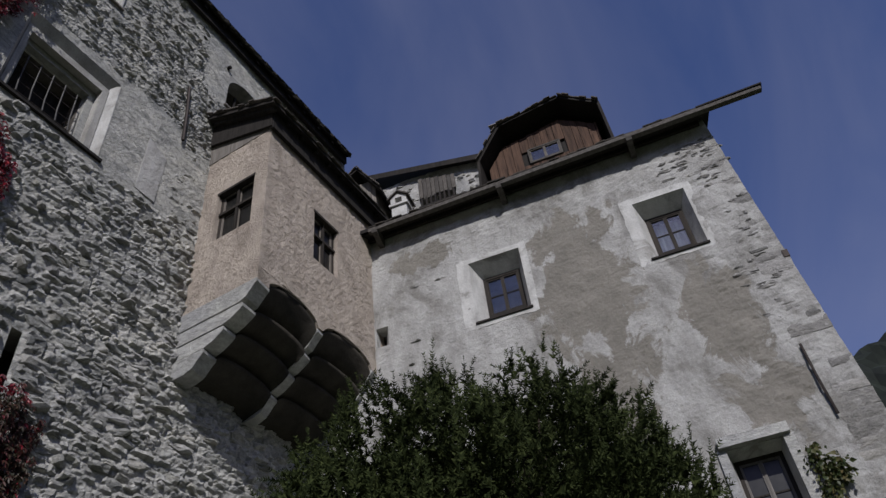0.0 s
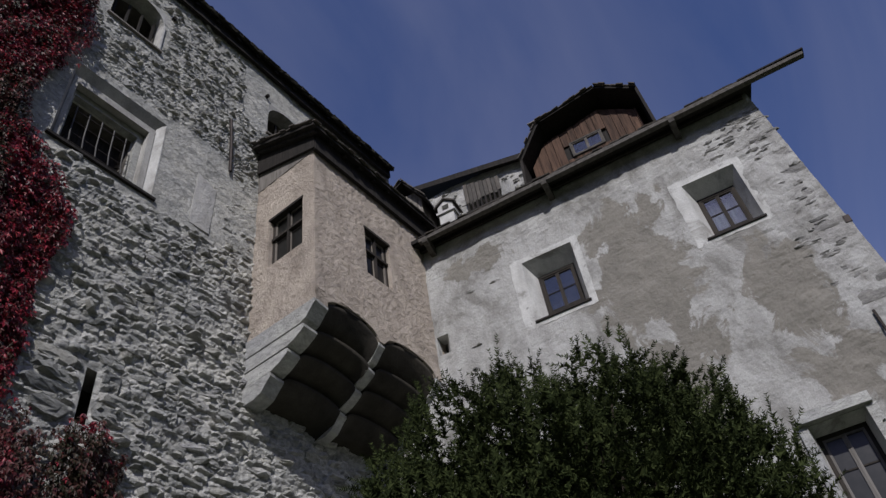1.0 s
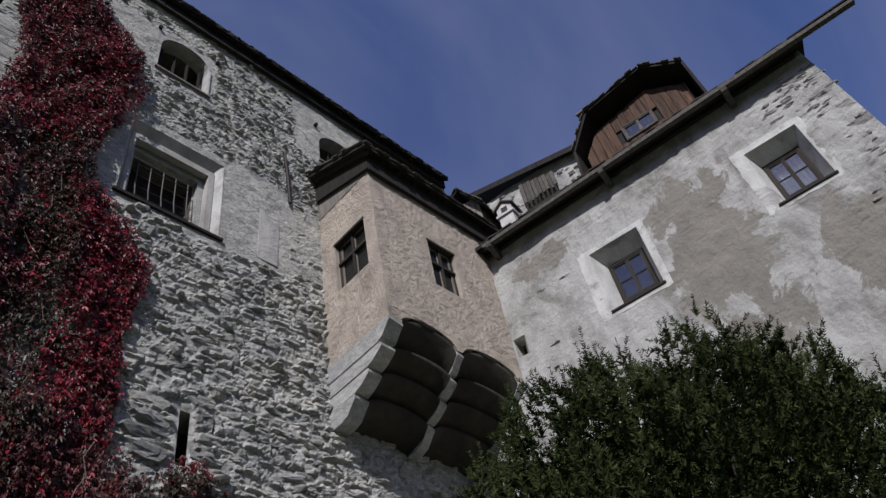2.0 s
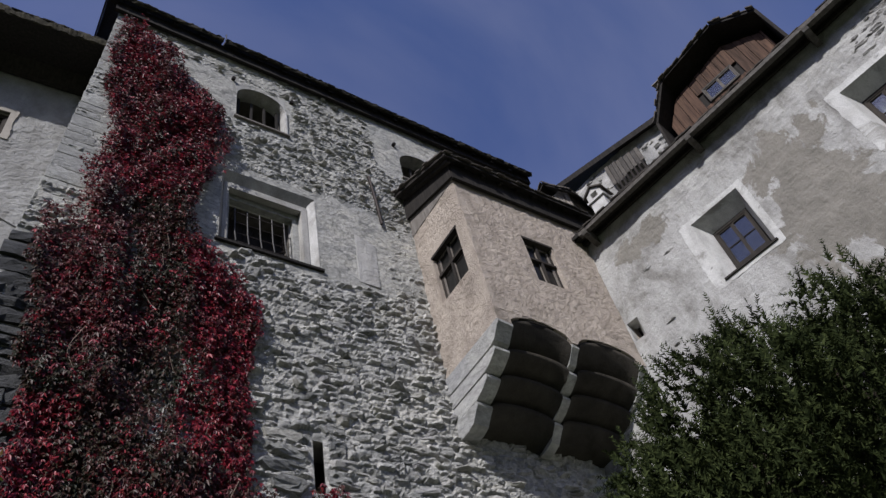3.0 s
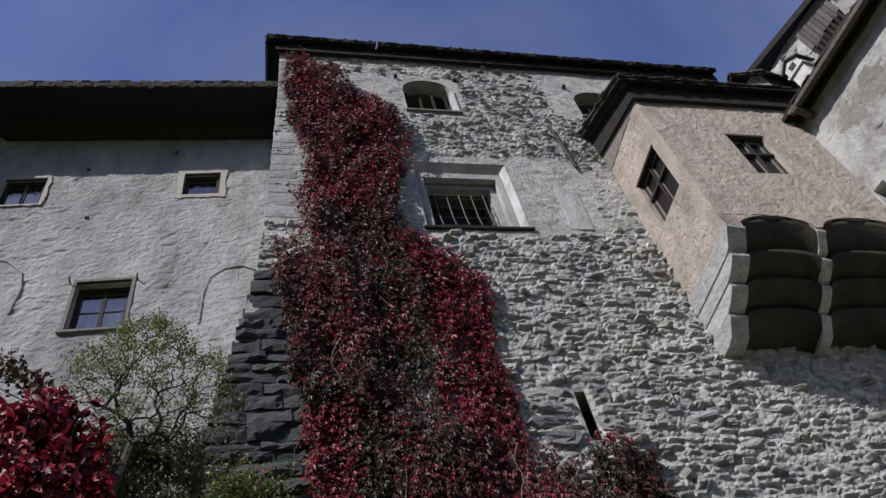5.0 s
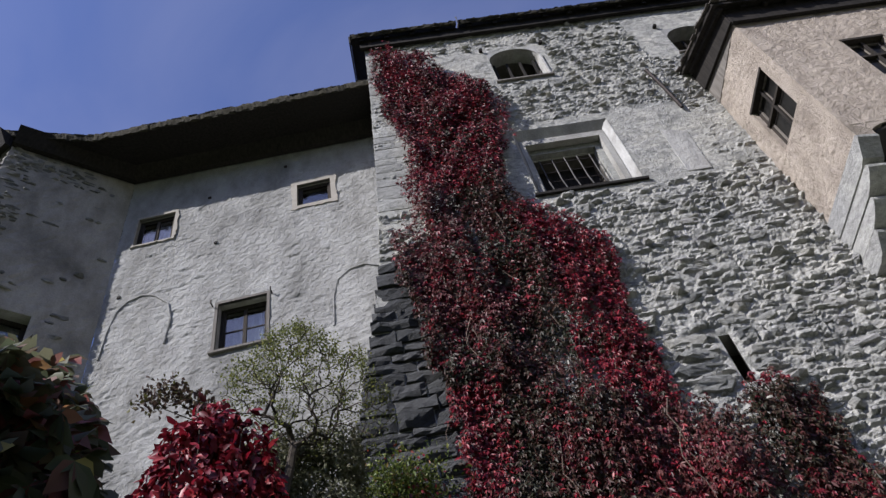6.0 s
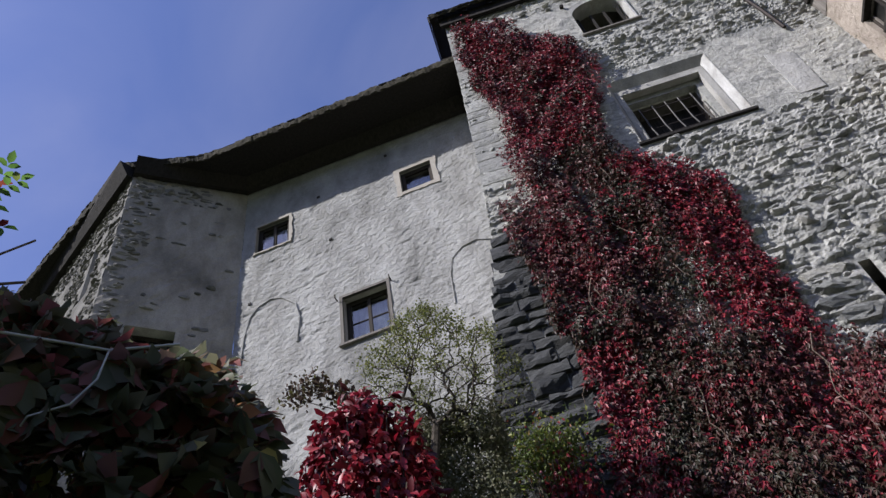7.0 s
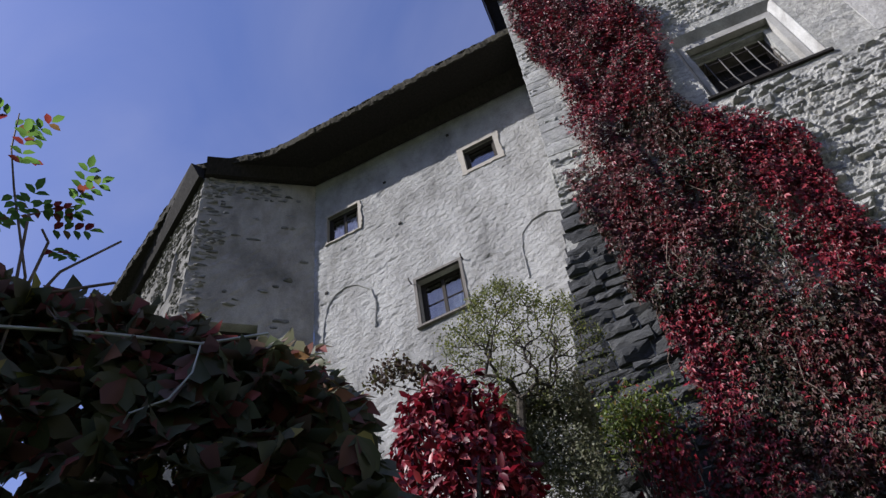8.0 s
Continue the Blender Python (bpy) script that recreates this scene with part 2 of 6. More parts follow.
IVY = leaf("rust_creeper_leaf", [(0.0, (0.022, 0.027, 0.012)), (0.3, (0.045, 0.03, 0.018)), (0.55, (0.07, 0.022, 0.018)), (0.8, (0.1, 0.016, 0.02)), (1.0, (0.2, 0.09, 0.075))], 0.5, 0.7, 0.2)
REDLEAF = leaf("crimson_leaf", [(0.0, (0.04, 0.006, 0.009)), (0.5, (0.14, 0.008, 0.017)), (0.85, (0.27, 0.013, 0.027)), (1.0, (0.38, 0.06, 0.06))], 0.45, None, 0.3, 0.38)
YEW = leaf("yew_needles", [(0.0, (0.014, 0.02, 0.007)), (0.6, (0.03, 0.04, 0.014)), (1.0, (0.06, 0.074, 0.026))], 0.9, None, 0.15, 0.06)
YOUNG = leaf("yellow_green_leaf", [(0.0, (0.07, 0.085, 0.025)), (0.5, (0.12, 0.14, 0.04)), (1.0, (0.22, 0.22, 0.06))], 0.5, None, 0.35)
DARKLEAF = leaf("dull_vine_leaf", [(0.0, (0.1, 0.12, 0.068)), (0.6, (0.14, 0.135, 0.085)), (0.78, (0.18, 0.09, 0.075)), (0.95, (0.3, 0.08, 0.07)), (1.0, (0.36, 0.36, 0.1))], 0.6, None, 0.4)
ROSELEAF = leaf("rose_leaf", [(0.0, (0.07, 0.14, 0.03)), (0.75, (0.13, 0.24, 0.05)), (0.9, (0.2, 0.03, 0.03)), (1.0, (0.22, 0.05, 0.03))], 0.4, None, 0.6)


# opaque near-black panes with a faint mottle
dark_pane_mat, dn, dl, db = material("opaque_dark_pane", 0.3, 0, 0.35)
dr = ramp_node(dn, [(0.4, (0.005, 0.005, 0.0045)), (0.75, (0.016, 0.015, 0.014))])
dl.new(noise_node(dn, dl, 7, 5).outputs[0], dr.inputs[0])
dl.new(dr.outputs[0], db.inputs["Base Color"])
DARKPANE = dark_pane_mat

# rubble face: mortar and stones in one skin, tones cell by cell
skin, sn, sl_, sb = material("rubble_skin", 0.93, 0, 0.2)
tc = sn.new("ShaderNodeTexCoord")
mp = sn.new("ShaderNodeMapping")
mp.inputs["Scale"].default_value = (4.2, 1, 8.5)
wob = noise_node(sn, sl_, 2.5, 4)
wadd = sn.new("ShaderNodeVectorMath")
wadd.operation = "MULTIPLY_ADD"
wadd.inputs[1].default_value = (0.25, 0.25, 0.25)
sl_.new(wob.outputs["Color"], wadd.inputs[0])
sl_.new(tc.outputs["Object"], wadd.inputs[2])
sl_.new(wadd.outputs[0], mp.inputs[0])
vo = sn.new("ShaderNodeTexVoronoi")
vo.inputs["Scale"].default_value = 1.0
sl_.new(mp.outputs[0], vo.inputs["Vector"])
vr = ramp_node(sn, [(0.1, (0.29, 0.29, 0.28)), (0.45, (0.43, 0.425, 0.405)), (0.75, (0.48, 0.47, 0.445)), (1.0, (0.58, 0.57, 0.54))])
sl_.new(vo.outputs["Color"], vr.inputs[0])
n_a = noise_node(sn, sl_, 11, 8, 0.72)
r_a = ramp_node(sn, [(0.32, (0.5, 0.5, 0.5)), (0.62, (1.12, 1.12, 1.1))])
sl_.new(n_a.outputs[0], r_a.inputs[0])
n_b = noise_node(sn, sl_, 0.7, 4, 0.6)
r_b = ramp_node(sn, [(0.38, (0.84, 0.85, 0.86)), (0.62, (1.06, 1.05, 1.02))])
sl_.new(n_b.outputs[0], r_b.inputs[0])
c_ = mix_node(sn, sl_, 0.85, vr.outputs[0], r_a.outputs[0], "MULTIPLY")
c_ = mix_node(sn, sl_, 0.85, c_, r_b.outputs[0], "MULTIPLY")
sl_.new(c_, sb.inputs["Base Color"])
bump_node(sn, sl_, sb, noise_node(sn, sl_, 26, 8, 0.72).outputs[0], 1.0, 0.045)
SKIN = skin

# ---------------------------------------------------------------- building blocks


class Geo:
    """Vertices and faces, gathered in world coordinates."""

    def __init__(self):
        self.v, self.f = [], []

    def add(self, pts, faces):
        k = len(self.v)
        self.v += [tuple(p) for p in pts]
        self.f += [tuple(i + k for i in q) for q in faces]
        return self

    def hexa(self, p):
        """A block from 8 corners: four below, four above, in the same turn."""
        return self.add(p, [(3, 2, 1, 0), (4, 5, 6, 7), (0, 1, 5, 4), (1, 2, 6, 5), (2, 3, 7, 6), (3, 0, 4, 7)])

    def box(self, fr, u0, u1, o0, o1, z0, z1):
        return self.hexa([fr.w(u, o, z) for z in (z0, z1) for u, o in ((u0, o0), (u1, o0), (u1, o1), (u0, o1))])

    def prism(self, ring_a, ring_b):
        """A solid between two rings of as many points."""
        n = len(ring_a)
        return self.add(list(ring_a) + list(ring_b), [tuple(range(n))[::-1], tuple(range(n, 2 * n))] + [(i, (i + 1) % n, n + (i + 1) % n, n + i) for i in range(n)])

    def tube(self, pts, radii, sides=6):
        pts = [Vector(p) for p in pts]
        rings = []
        for i, p in enumerate(pts):
            d = (pts[min(i + 1, len(pts) - 1)] - pts[max(i - 1, 0)]).normalized()
            a = d.cross(Vector((0.31, 0.52, 0.79)))
            a = a.normalized() if a.length > 1e-4 else Vector((1, 0, 0))
            b = d.cross(a)
            r = radii[i] if isinstance(radii, (list, tuple)) else radii
            rings += [p + r * (math.cos(k * math.tau / sides) * a + math.sin(k * math.tau / sides) * b) for k in range(sides)]
        f = [(i * sides + k, i * sides + (k + 1) % sides, (i + 1) * sides + (k + 1) % sides, (i + 1) * sides + k) for i in range(len(pts) - 1) for k in range(sides)]
        f += [tuple(range(sides))[::-1], tuple(range((len(pts) - 1) * sides, len(pts) * sides))]
        return self.add(rings, f)

    def mesh(self, name):
        m = bpy.data.meshes.new(name)
        m.from_pydata(self.v, [], self.f)
        m.update()
        return m


class Face:
    """A wall's own frame: u along it, o out of it, z up."""

    def __init__(self, origin, along, out):
        self.p, self.a, self.n = Vector((*origin, 0)), Vector((*along, 0)).normalized(), Vector((*out, 0)).normalized()

    def w(self, u, o, z):
        return self.p + float(u) * self.a + float(o) * self.n + Vector((0, 0, float(z)))

    def grid(self, u, o, z):
        """The same for arrays: a list of points."""
        q = np.array(self.p) + u.ravel()[:, None] * np.array(self.a) + o.ravel()[:, None] * np.array(self.n) + z.ravel()[:, None] * np.array((0, 0, 1.0))
        return q.tolist()


def thing(name, base, label, category="", group="", kind=""):
    ob = new(name)
    ob.location = base
    ob.empty_display_size = 0.2
    return tagged(ob, label, category, group, kind)


def hang(ob, parent):
    ob.parent = parent
    if parent.type == "EMPTY":
        chain = Matrix.Identity(4)
        if parent.parent is None:
            chain = Matrix.Translation(parent.location)
        ob.matrix_parent_inverse = chain.inverted()
    return ob


def part(name, geo, mat, parent=None, label="", smooth=False, kind=""):
    me = geo.mesh(name) if isinstance(geo, Geo) else geo
    if mat is GLASS:
        b = bmesh.new()
        b.from_mesh(me)
        bmesh.ops.recalc_face_normals(b, faces=b.faces)
        b.to_mesh(me)
        b.free()
    if not me.materials:
        me.materials.append(mat)
    if smooth:
        me.shade_smooth()
    ob = new(name, me)
    if parent:
        hang(ob, parent)
    return tagged(ob, label, kind=kind)


TABLES = {}


def vnoise(x, y, seed=0):
    """Smooth value noise on arrays, 0 to 1."""
    if seed not in TABLES:
        TABLES[seed] = np.random.RandomState(seed).rand(256, 256)
    r = TABLES[seed]
    xi, yi = np.floor(x).astype(int), np.floor(y).astype(int)
    fx, fy = x - xi, y - yi
    fx, fy = fx * fx * (3 - 2 * fx), fy * fy * (3 - 2 * fy)
    g = lambda a, b: r[a % 256, b % 256]
    return (g(xi, yi) * (1 - fx) + g(xi + 1, yi) * fx) * (1 - fy) + (g(xi, yi + 1) * (1 - fx) + g(xi + 1, yi + 1) * fx) * fy


def fbm(x, y, seed=0, octaves=4):
    out, amp, tot = 0, 1.0, 0
    for k in range(octaves):
        out = out + amp * vnoise(x * 2**k + 17 * k, y * 2**k + 5 * k, seed + k)
        tot += amp
        amp *= 0.55
    return out / tot


def lines(lo, hi, step, marks):
    marks = sorted({lo, hi, *[m for m in marks if lo < m < hi]})
    out = []
    for a, b in zip(marks, marks[1:]):
        n = max(1, round((b - a) / step))
        out += [a + (b - a) * k / n for k in range(n)]
    return out + [hi]


def wall(name, fr, u0, u1, z0, z1, openings, mat, thick=0.6, amp=0.02, step=0.12, freq=3.0, seed=1, shift=None, label="", parent=None, rough=0.0, kind="structure", relief=None):
    """A thick wall with an uneven face. openings: (u0, u1, z0, z1, depth, inner rectangle or None); each goes in to a closed niche."""
    us = np.array(lines(u0, u1, step, [m for o in openings for m in o[:2]]))
    zs = np.array(lines(z0, z1, step, [m for o in openings for m in o[2:4]]))
    U, Z = np.meshgrid(us, zs, indexing="ij")
    H = (fbm(U * freq, Z * freq, seed) - 0.5) * 2 * amp + (fbm(U * 0.6, Z * 0.6, seed + 50, 2) - 0.5) * 2 * amp
    if rough:
        H += (vnoise(U * 14, Z * 14, seed + 9) - 0.5) * rough
    if relief:
        H += relief(U, Z)
    for o in openings:
        d = np.maximum(np.maximum(o[0] - U, U - o[1]), np.maximum(o[2] - Z, Z - o[3]))
        H *= np.clip(d / 0.1, 0, 1)
    US = U + shift(U, Z) if shift else U
    g = Geo()
    nu, nz = len(us), len(zs)
    g.v = fr.grid(US, H, Z)
    holes = [(o[0] - 1e-6, o[1] + 1e-6, o[2] - 1e-6, o[3] + 1e-6) for o in openings]
    for i in range(nu - 1):
        cu = (us[i] + us[i + 1]) / 2
        near_holes = [h for h in holes if h[0] < cu < h[1]]
        for k in range(nz - 1):
            cz = (zs[k] + zs[k + 1]) / 2
            if not any(c < cz < d for a, b, c, d in near_holes):
                g.f.append((i * nz + k, (i + 1) * nz + k, (i + 1) * nz + k + 1, i * nz + k + 1))
    edge = [(i, 0) for i in range(nu)] + [(nu - 1, k) for k in range(1, nz)] + [(i, nz - 1) for i in range(nu - 2, -1, -1)] + [(0, k) for k in range(nz - 2, 0, -1)]
    n = len(g.v)
    g.v += [tuple(fr.w(US[i, k], -thick, Z[i, k])) for i, k in edge]
    m = len(edge)
    g.f += [(edge[j][0] * nz + edge[j][1], n + j, n + (j + 1) % m, edge[(j + 1) % m][0] * nz + edge[(j + 1) % m][1]) for j in range(m)]
    g.f.append(tuple(n + j for j in range(m)))
    ob = part(name, g, mat, parent, label, kind=kind)
    for k, (a, b, c, d, dep, inner) in enumerate(openings):
        q = inner or (a, b, c, d)
        r = Geo()
        outer = [fr.w(u, 0.0, z) for u, z in ((a, c), (b, c), (b, d), (a, d))]
        mid = [fr.w(u, -dep, z) for u, z in ((q[0], q[2]), (q[1], q[2]), (q[1], q[3]), (q[0], q[3]))]
        back = [fr.w(u, -dep - 0.45, z) for u, z in ((q[0], q[2]), (q[1], q[2]), (q[1], q[3]), (q[0], q[3]))]
        r.add(outer + mid, [(i, (i + 1) % 4, 4 + (i + 1) % 4, 4 + i) for i in range(4)])
        part("reveal", r, PEACH if mat is PEACH else SURROUND if mat is PLASTER_B else REVEAL, ob)
        r = Geo()
        r.add(mid + back, [(i, (i + 1) % 4, 4 + (i + 1) % 4, 4 + i) for i in range(4)] + [(4, 5, 6, 7)])
        part("niche", r, ROOM, ob)
    return ob


WINDOWS = 0


def window(fr, u0, u1, z0, z1, o, nx, nz, mat, label, sill=None, bar=0.035, frame_w=0.06, leaves=2, curtain=False, group="castle windows", pane_mat=None, sash_mat=None):
    """A casement: outer frame, one sash a leaf with glazing bars, panes, and a sill board where there is one."""
    global WINDOWS
    WINDOWS += 1
    w = thing(f"window_{WINDOWS}", fr.w((u0 + u1) / 2, o, z0), label, "window", group, "structure")
    g = Geo()
    for a, b, c, d in ((u0, u1, z0, z0 + frame_w), (u0, u1, z1 - frame_w, z1), (u0, u0 + frame_w, z0 + frame_w, z1 - frame_w), (u1 - frame_w, u1, z0 + frame_w, z1 - frame_w)):
        g.box(fr, a, b, o - 0.05, o + 0.03, c, d)
    part("window_frame", g, mat, w)
    iu0, iu1, iz0, iz1 = u0 + frame_w, u1 - frame_w, z0 + frame_w, z1 - frame_w
    lw = (iu1 - iu0) / leaves
    for k in range(leaves):
        a, b = iu0 + k * lw, iu0 + (k + 1) * lw
        s = Geo()
        for p in ((a, b, iz0, iz0 + bar), (a, b, iz1 - bar, iz1), (a, a + bar, iz0 + bar, iz1 - bar), (b - bar, b, iz0 + bar, iz1 - bar)):
            s.box(fr, p[0], p[1], o - 0.035, o + 0.015 + 0.004 * k, p[2], p[3])
        sash = part("sash", s, sash_mat or mat, w)
        for j in range(1, nz):
            zz = iz0 + (iz1 - iz0) * j / nz
            part("glazing_bar", Geo().box(fr, a + bar, b - bar, o - 0.025, o + 0.006, zz - bar * 0.35, zz + bar * 0.35), mat, sash)
        cols = max(1, nx // leaves)
        for j in range(1, cols):
            uu = a + (b - a) * j / cols
            part("glazing_bar", Geo().box(fr, uu - bar * 0.35, uu + bar * 0.35, o - 0.024, o + 0.005, iz0 + bar, iz1 - bar), mat, sash)
        for j in range(nz):
            za, zb = iz0 + (iz1 - iz0) * j / nz, iz0 + (iz1 - iz0) * (j + 1) / nz
            t = 0.002 * (random.random() - 0.5)
            p = Geo().hexa([fr.w(u, oo + (t if z == zb else -t), z) for z in (za, zb) for u, oo in ((a + bar * 0.6, o - 0.012), (b - bar * 0.6, o - 0.012), (b - bar * 0.6, o - 0.006), (a + bar * 0.6, o - 0.006))])
            pane = part("pane", p, pane_mat or GLASS, sash)
            pane.visible_shadow = True
    if curtain:
        c = Geo()
        n = 12
        for k in range(n):
            a, b = iu0 + (iu1 - iu0) * k / n, iu0 + (iu1 - iu0) * (k + 1) / n
            q = 0.03 if k % 2 else 0.0
            c.hexa([fr.w(u, oo, z) for z in (iz0, iz1) for u, oo in ((a, o - 0.16 - q), (b, o - 0.16 - 0.03 + q), (b, o - 0.155 - 0.03 + q), (a, o - 0.155 - q))])
        part("curtain", c, CURTAIN, w, "pale cloth curtain behind the panes")
    if sill:
        part("window_sill", Geo().box(fr, sill[0], sill[1], sill[4] if len(sill) > 4 else -0.02, sill[5] if len(sill) > 5 else 0.05, sill[2], sill[3]), mat if len(sill) < 7 else sill[6], w)
    return w


# ---------------------------------------------------------------- the castle's frames
FA = Face((0, 8.44), (1, 0), (0, -1))
FB = Face((9.98, 8.44), (0.183, -0.983), (-0.983, -0.183))
FC = Face((0, 10.04), (0.9962, -0.0872), (-0.0872, -0.9962))
CD, DE = Vector((-5.86, 10.55)), Vector((-8.05, 8.98))
dd = (CD - DE).normalized()
FD = Face(DE, dd, (dd.y, -dd.x))
ee = Vector((-2.85, 1.85)).normalized()
FE = Face(DE, ee, (-ee.y, ee.x))
FO = Face((6.88, 6.8), (1, 0), (0, -1))
FS = Face((6.88, 8.44), (0, -1), (-1, 0))

# ground: one sheet that rises to the foot of the walls
gx = np.concatenate([np.linspace(-900, -30, 14), np.linspace(-24, 26, 60), np.linspace(32, 900, 14)])
gy = np.concatenate([np.linspace(-900, -30, 14), np.linspace(-24, 26, 60), np.linspace(32, 900, 14)])
g = Geo()
GX, GY = np.meshgrid(gx, gy, indexing="ij")


def ground_z(x, y):
    x, y = np.asarray(x, float), np.asarray(y, float)
    rise = 2.6 * np.clip((y - 1.2) / 4.0, 0, 1) * np.clip((x + 30) / 20, 0, 1)
    side = 1.4 * np.clip((x - 1.5) / 3.0, 0, 1)
    return np.maximum(rise, side) * np.clip(np.hypot(x, y) / 3, 0, 1) + 0.1 * fbm(x * 0.5, y * 0.5, 3) - 0.05


g.v = np.stack([GX, GY, ground_z(GX, GY)], -1).reshape(-1, 3).tolist()
n = len(gy)
g.f = [(i * n + k, (i + 1) * n + k, (i + 1) * n + k + 1, i * n + k + 1) for i in range(len(gx) - 1) for k in range(n - 1)]
part("ground", g, GRASS, None, "grassy ground that rises to the castle walls", True, "structure").data.shade_smooth()

# wooded hill far behind the wing
g = Geo()
hx, hy = np.linspace(-1, 1, 90), np.linspace(0, 1, 24)
for a in hx:
    for b in hy:
        ang = math.radians(-16 + a * 30)
        d = 420 + 330 * b
        base = 1.06 * math.sin(b * math.pi / 2) * (0.93 + 0.05 * math.cos(a * 2.4))
        h = 378 * base + 22 * (float(fbm(np.array(a * 6), np.array(b * 5), 7)) - 0.5) + 9 * random.random()
        g.v.append((d * math.cos(ang), d * math.sin(ang), h))
g.f = [(i * 24 + k, (i + 1) * 24 + k, (i + 1) * 24 + k + 1, i * 24 + k + 1) for i in range(89) for k in range(23)]
part("backdrop", g, WOODS, None, "dark wooded mountainside in the distance", False, "structure")
# unseen lower hills round the yard, added to block light from the horizon
g = Geo()
for i in range(121):
    ang = math.radians(16 + 296 * i / 120)
    for k in range(9):
        b = k / 8
        d = 900 + 420 * b
        h = 340 * math.sin(b * math.pi / 2) * (0.85 + 0.4 * float(fbm(np.array(i * 0.11), np.array(3.0), 9))) + 10 * random.random()
        g.v.append((d * math.cos(ang), d * math.sin(ang), h - 20))
g.f = [(i * 9 + k, (i + 1) * 9 + k, (i + 1) * 9 + k + 1, i * 9 + k + 1) for i in range(120) for k in range(8)]
part("backdrop_valley", g, WOODS, None, "unseen wooded hills added to block low sky light", False, "structure")

# ---------------------------------------------------------------- main wall
CORNER_Z = [0, 6.3, 7.1, 7.9, 9.3, 10.3, 11.3, 13.5, 16.8, 19.2]
CORNER_X = [-2.6, -1.19, -1.0, -0.84, -0.59, -0.4, -0.25, -0.1, 0.06, 0.12]


def corner_x(z):
    return np.interp(z, CORNER_Z, CORNER_X)


def a_density(x, z):
    """How much of the main wall's stone shows through its mortar."""
    x, z = np.asarray(x, float), np.asarray(z, float)
    w = 0.16 * (fbm(x * 1.8, z * 1.8, 201, 3) - 0.5) * 2
    x, z = x + w, z + w
    d = np.where(x > 5.9, 0.35, 0.15)
    d = np.where(z > 18.2, 0.6, d)
    d = np.where((z > 14.7) & (z < 16.4), 0.85, d)
    d = np.where((x > 4.2) & (z > 14.6) & (z < 18.3), 0.95, d)
    d = np.where((x > 6.3) & (z > 16.7), 0.1, d)
    d = np.where(z < 12.4, np.where(z < 12.0, 1.0, 0.75), d)
    d = np.where((x > 4.6) & (x < 6.2) & (z > 12.25) & (z < 14.8), 0.06, d)
    return np.where((x > 2.5) & (x < 4.72) & (z > 12.15) & (z < 14.66), 0.05, d)


def rubble(u, z):
    """Coursed rubble as relief: warped courses, each stone with its own height and slant, and a broken grain."""
    calm = np.where(z > 14.4, 0.35, 1.0)
    wu = (fbm(u * 3.2, z * 3.2, 211, 3) - 0.5) * 0.26 * calm
    wz = (fbm(u * 2.4 + 40, z * 3.4, 215, 3) - 0.5) * 0.2 * calm
    tall = np.where(z > 14.4, 0.062, 0.125)
    zz = (z + wz) / tall
    row = np.floor(zz)
    hash_ = lambda a, b, k: vnoise(a * 1.0 + 0.0, b * 1.0 + 0.0, k)
    wide = tall * np.where(z > 14.4, 1.5, 1.0) * (1.6 + 1.6 * hash_(row, row * 0 + 3, 221))
    uu = (u + wu) / wide + hash_(row, row * 0 + 11, 223) * 50
    col = np.floor(uu)
    fu, fz = uu - col - 0.5, zz - row - 0.5
    h1, h2, h3, h4 = (hash_(col, row, k) for k in (231, 233, 235, 237))
    near_edge = np.minimum((0.5 - np.abs(fu)) * wide, (0.5 - np.abs(fz)) * tall)
    s = np.clip((near_edge - 0.006) / 0.02, 0, 1)
    s = s * s * (3 - 2 * s)
    lift = 0.012 + 0.066 * h1 * h1 + fu * (h2 - 0.5) * 0.11 + fz * (h3 - 0.6) * 0.1
    lift = lift * np.where(z > 14.4, 0.55, 1.0)
    grain = (fbm(u * 15, z * 19, 241, 3) - 0.5) * 0.06
    dens = np.where((u < np.where(z < 9.6, 1.1, 0.8)) & (z < 11.2), 0.0, a_density(u, z))
    shown = np.clip((dens - h4 * 0.92) * 9, 0, 1)
    mask = np.clip(shown, 0, 1) * np.clip(0.25 + dens, 0, 1)
    return s * np.maximum(lift, 0.002) * mask + grain * np.clip(0.2 + 0.8 * dens, 0, 1)


def lumps(u, z):
    """Thrown plaster: flat lumps and scratches along the wall."""
    a = fbm(u * 2.2, z * 4.0, 251, 5)
    b = fbm(u * 9 + 30, z * 15, 255, 3)
    c = fbm(u * 4.5 + 12, z * 8.5, 258, 4)
    pit = np.clip(fbm(u * 3.2 + 60, z * 5.6, 261, 4) - 0.64, 0, 1)
    crust = np.clip((c - 0.5) * 14, 0, 1)
    return (a - 0.5) * 0.014 + (b - 0.5) * 0.022 + crust * 0.008 - pit * 0.12


A_OPEN = [(2.64, 4.56, 12.33, 14.5, 0.42, (2.92, 4.16, 12.4, 13.95)), (2.85, 4.0, 16.6, 18.08, 0.35, None), (7.02, 8.2, 16.75, 18.0, 0.35, None), (4.19, 4.35, 7.62, 8.48, 0.5, (3.95, 4.6, 7.6, 8.5))]
main_wall = wall("wall_main", FA, 0, 11.6, 0, 19.3, A_OPEN, SKIN, 2.2, 0.018, 0.036, 3.0, 11, lambda u, z: corner_x(z) * np.clip(1 - u / 1.4, 0, 1), "tall castle wall of rough grey rubble stone and lime mortar", None, 0.0, "structure", rubble)

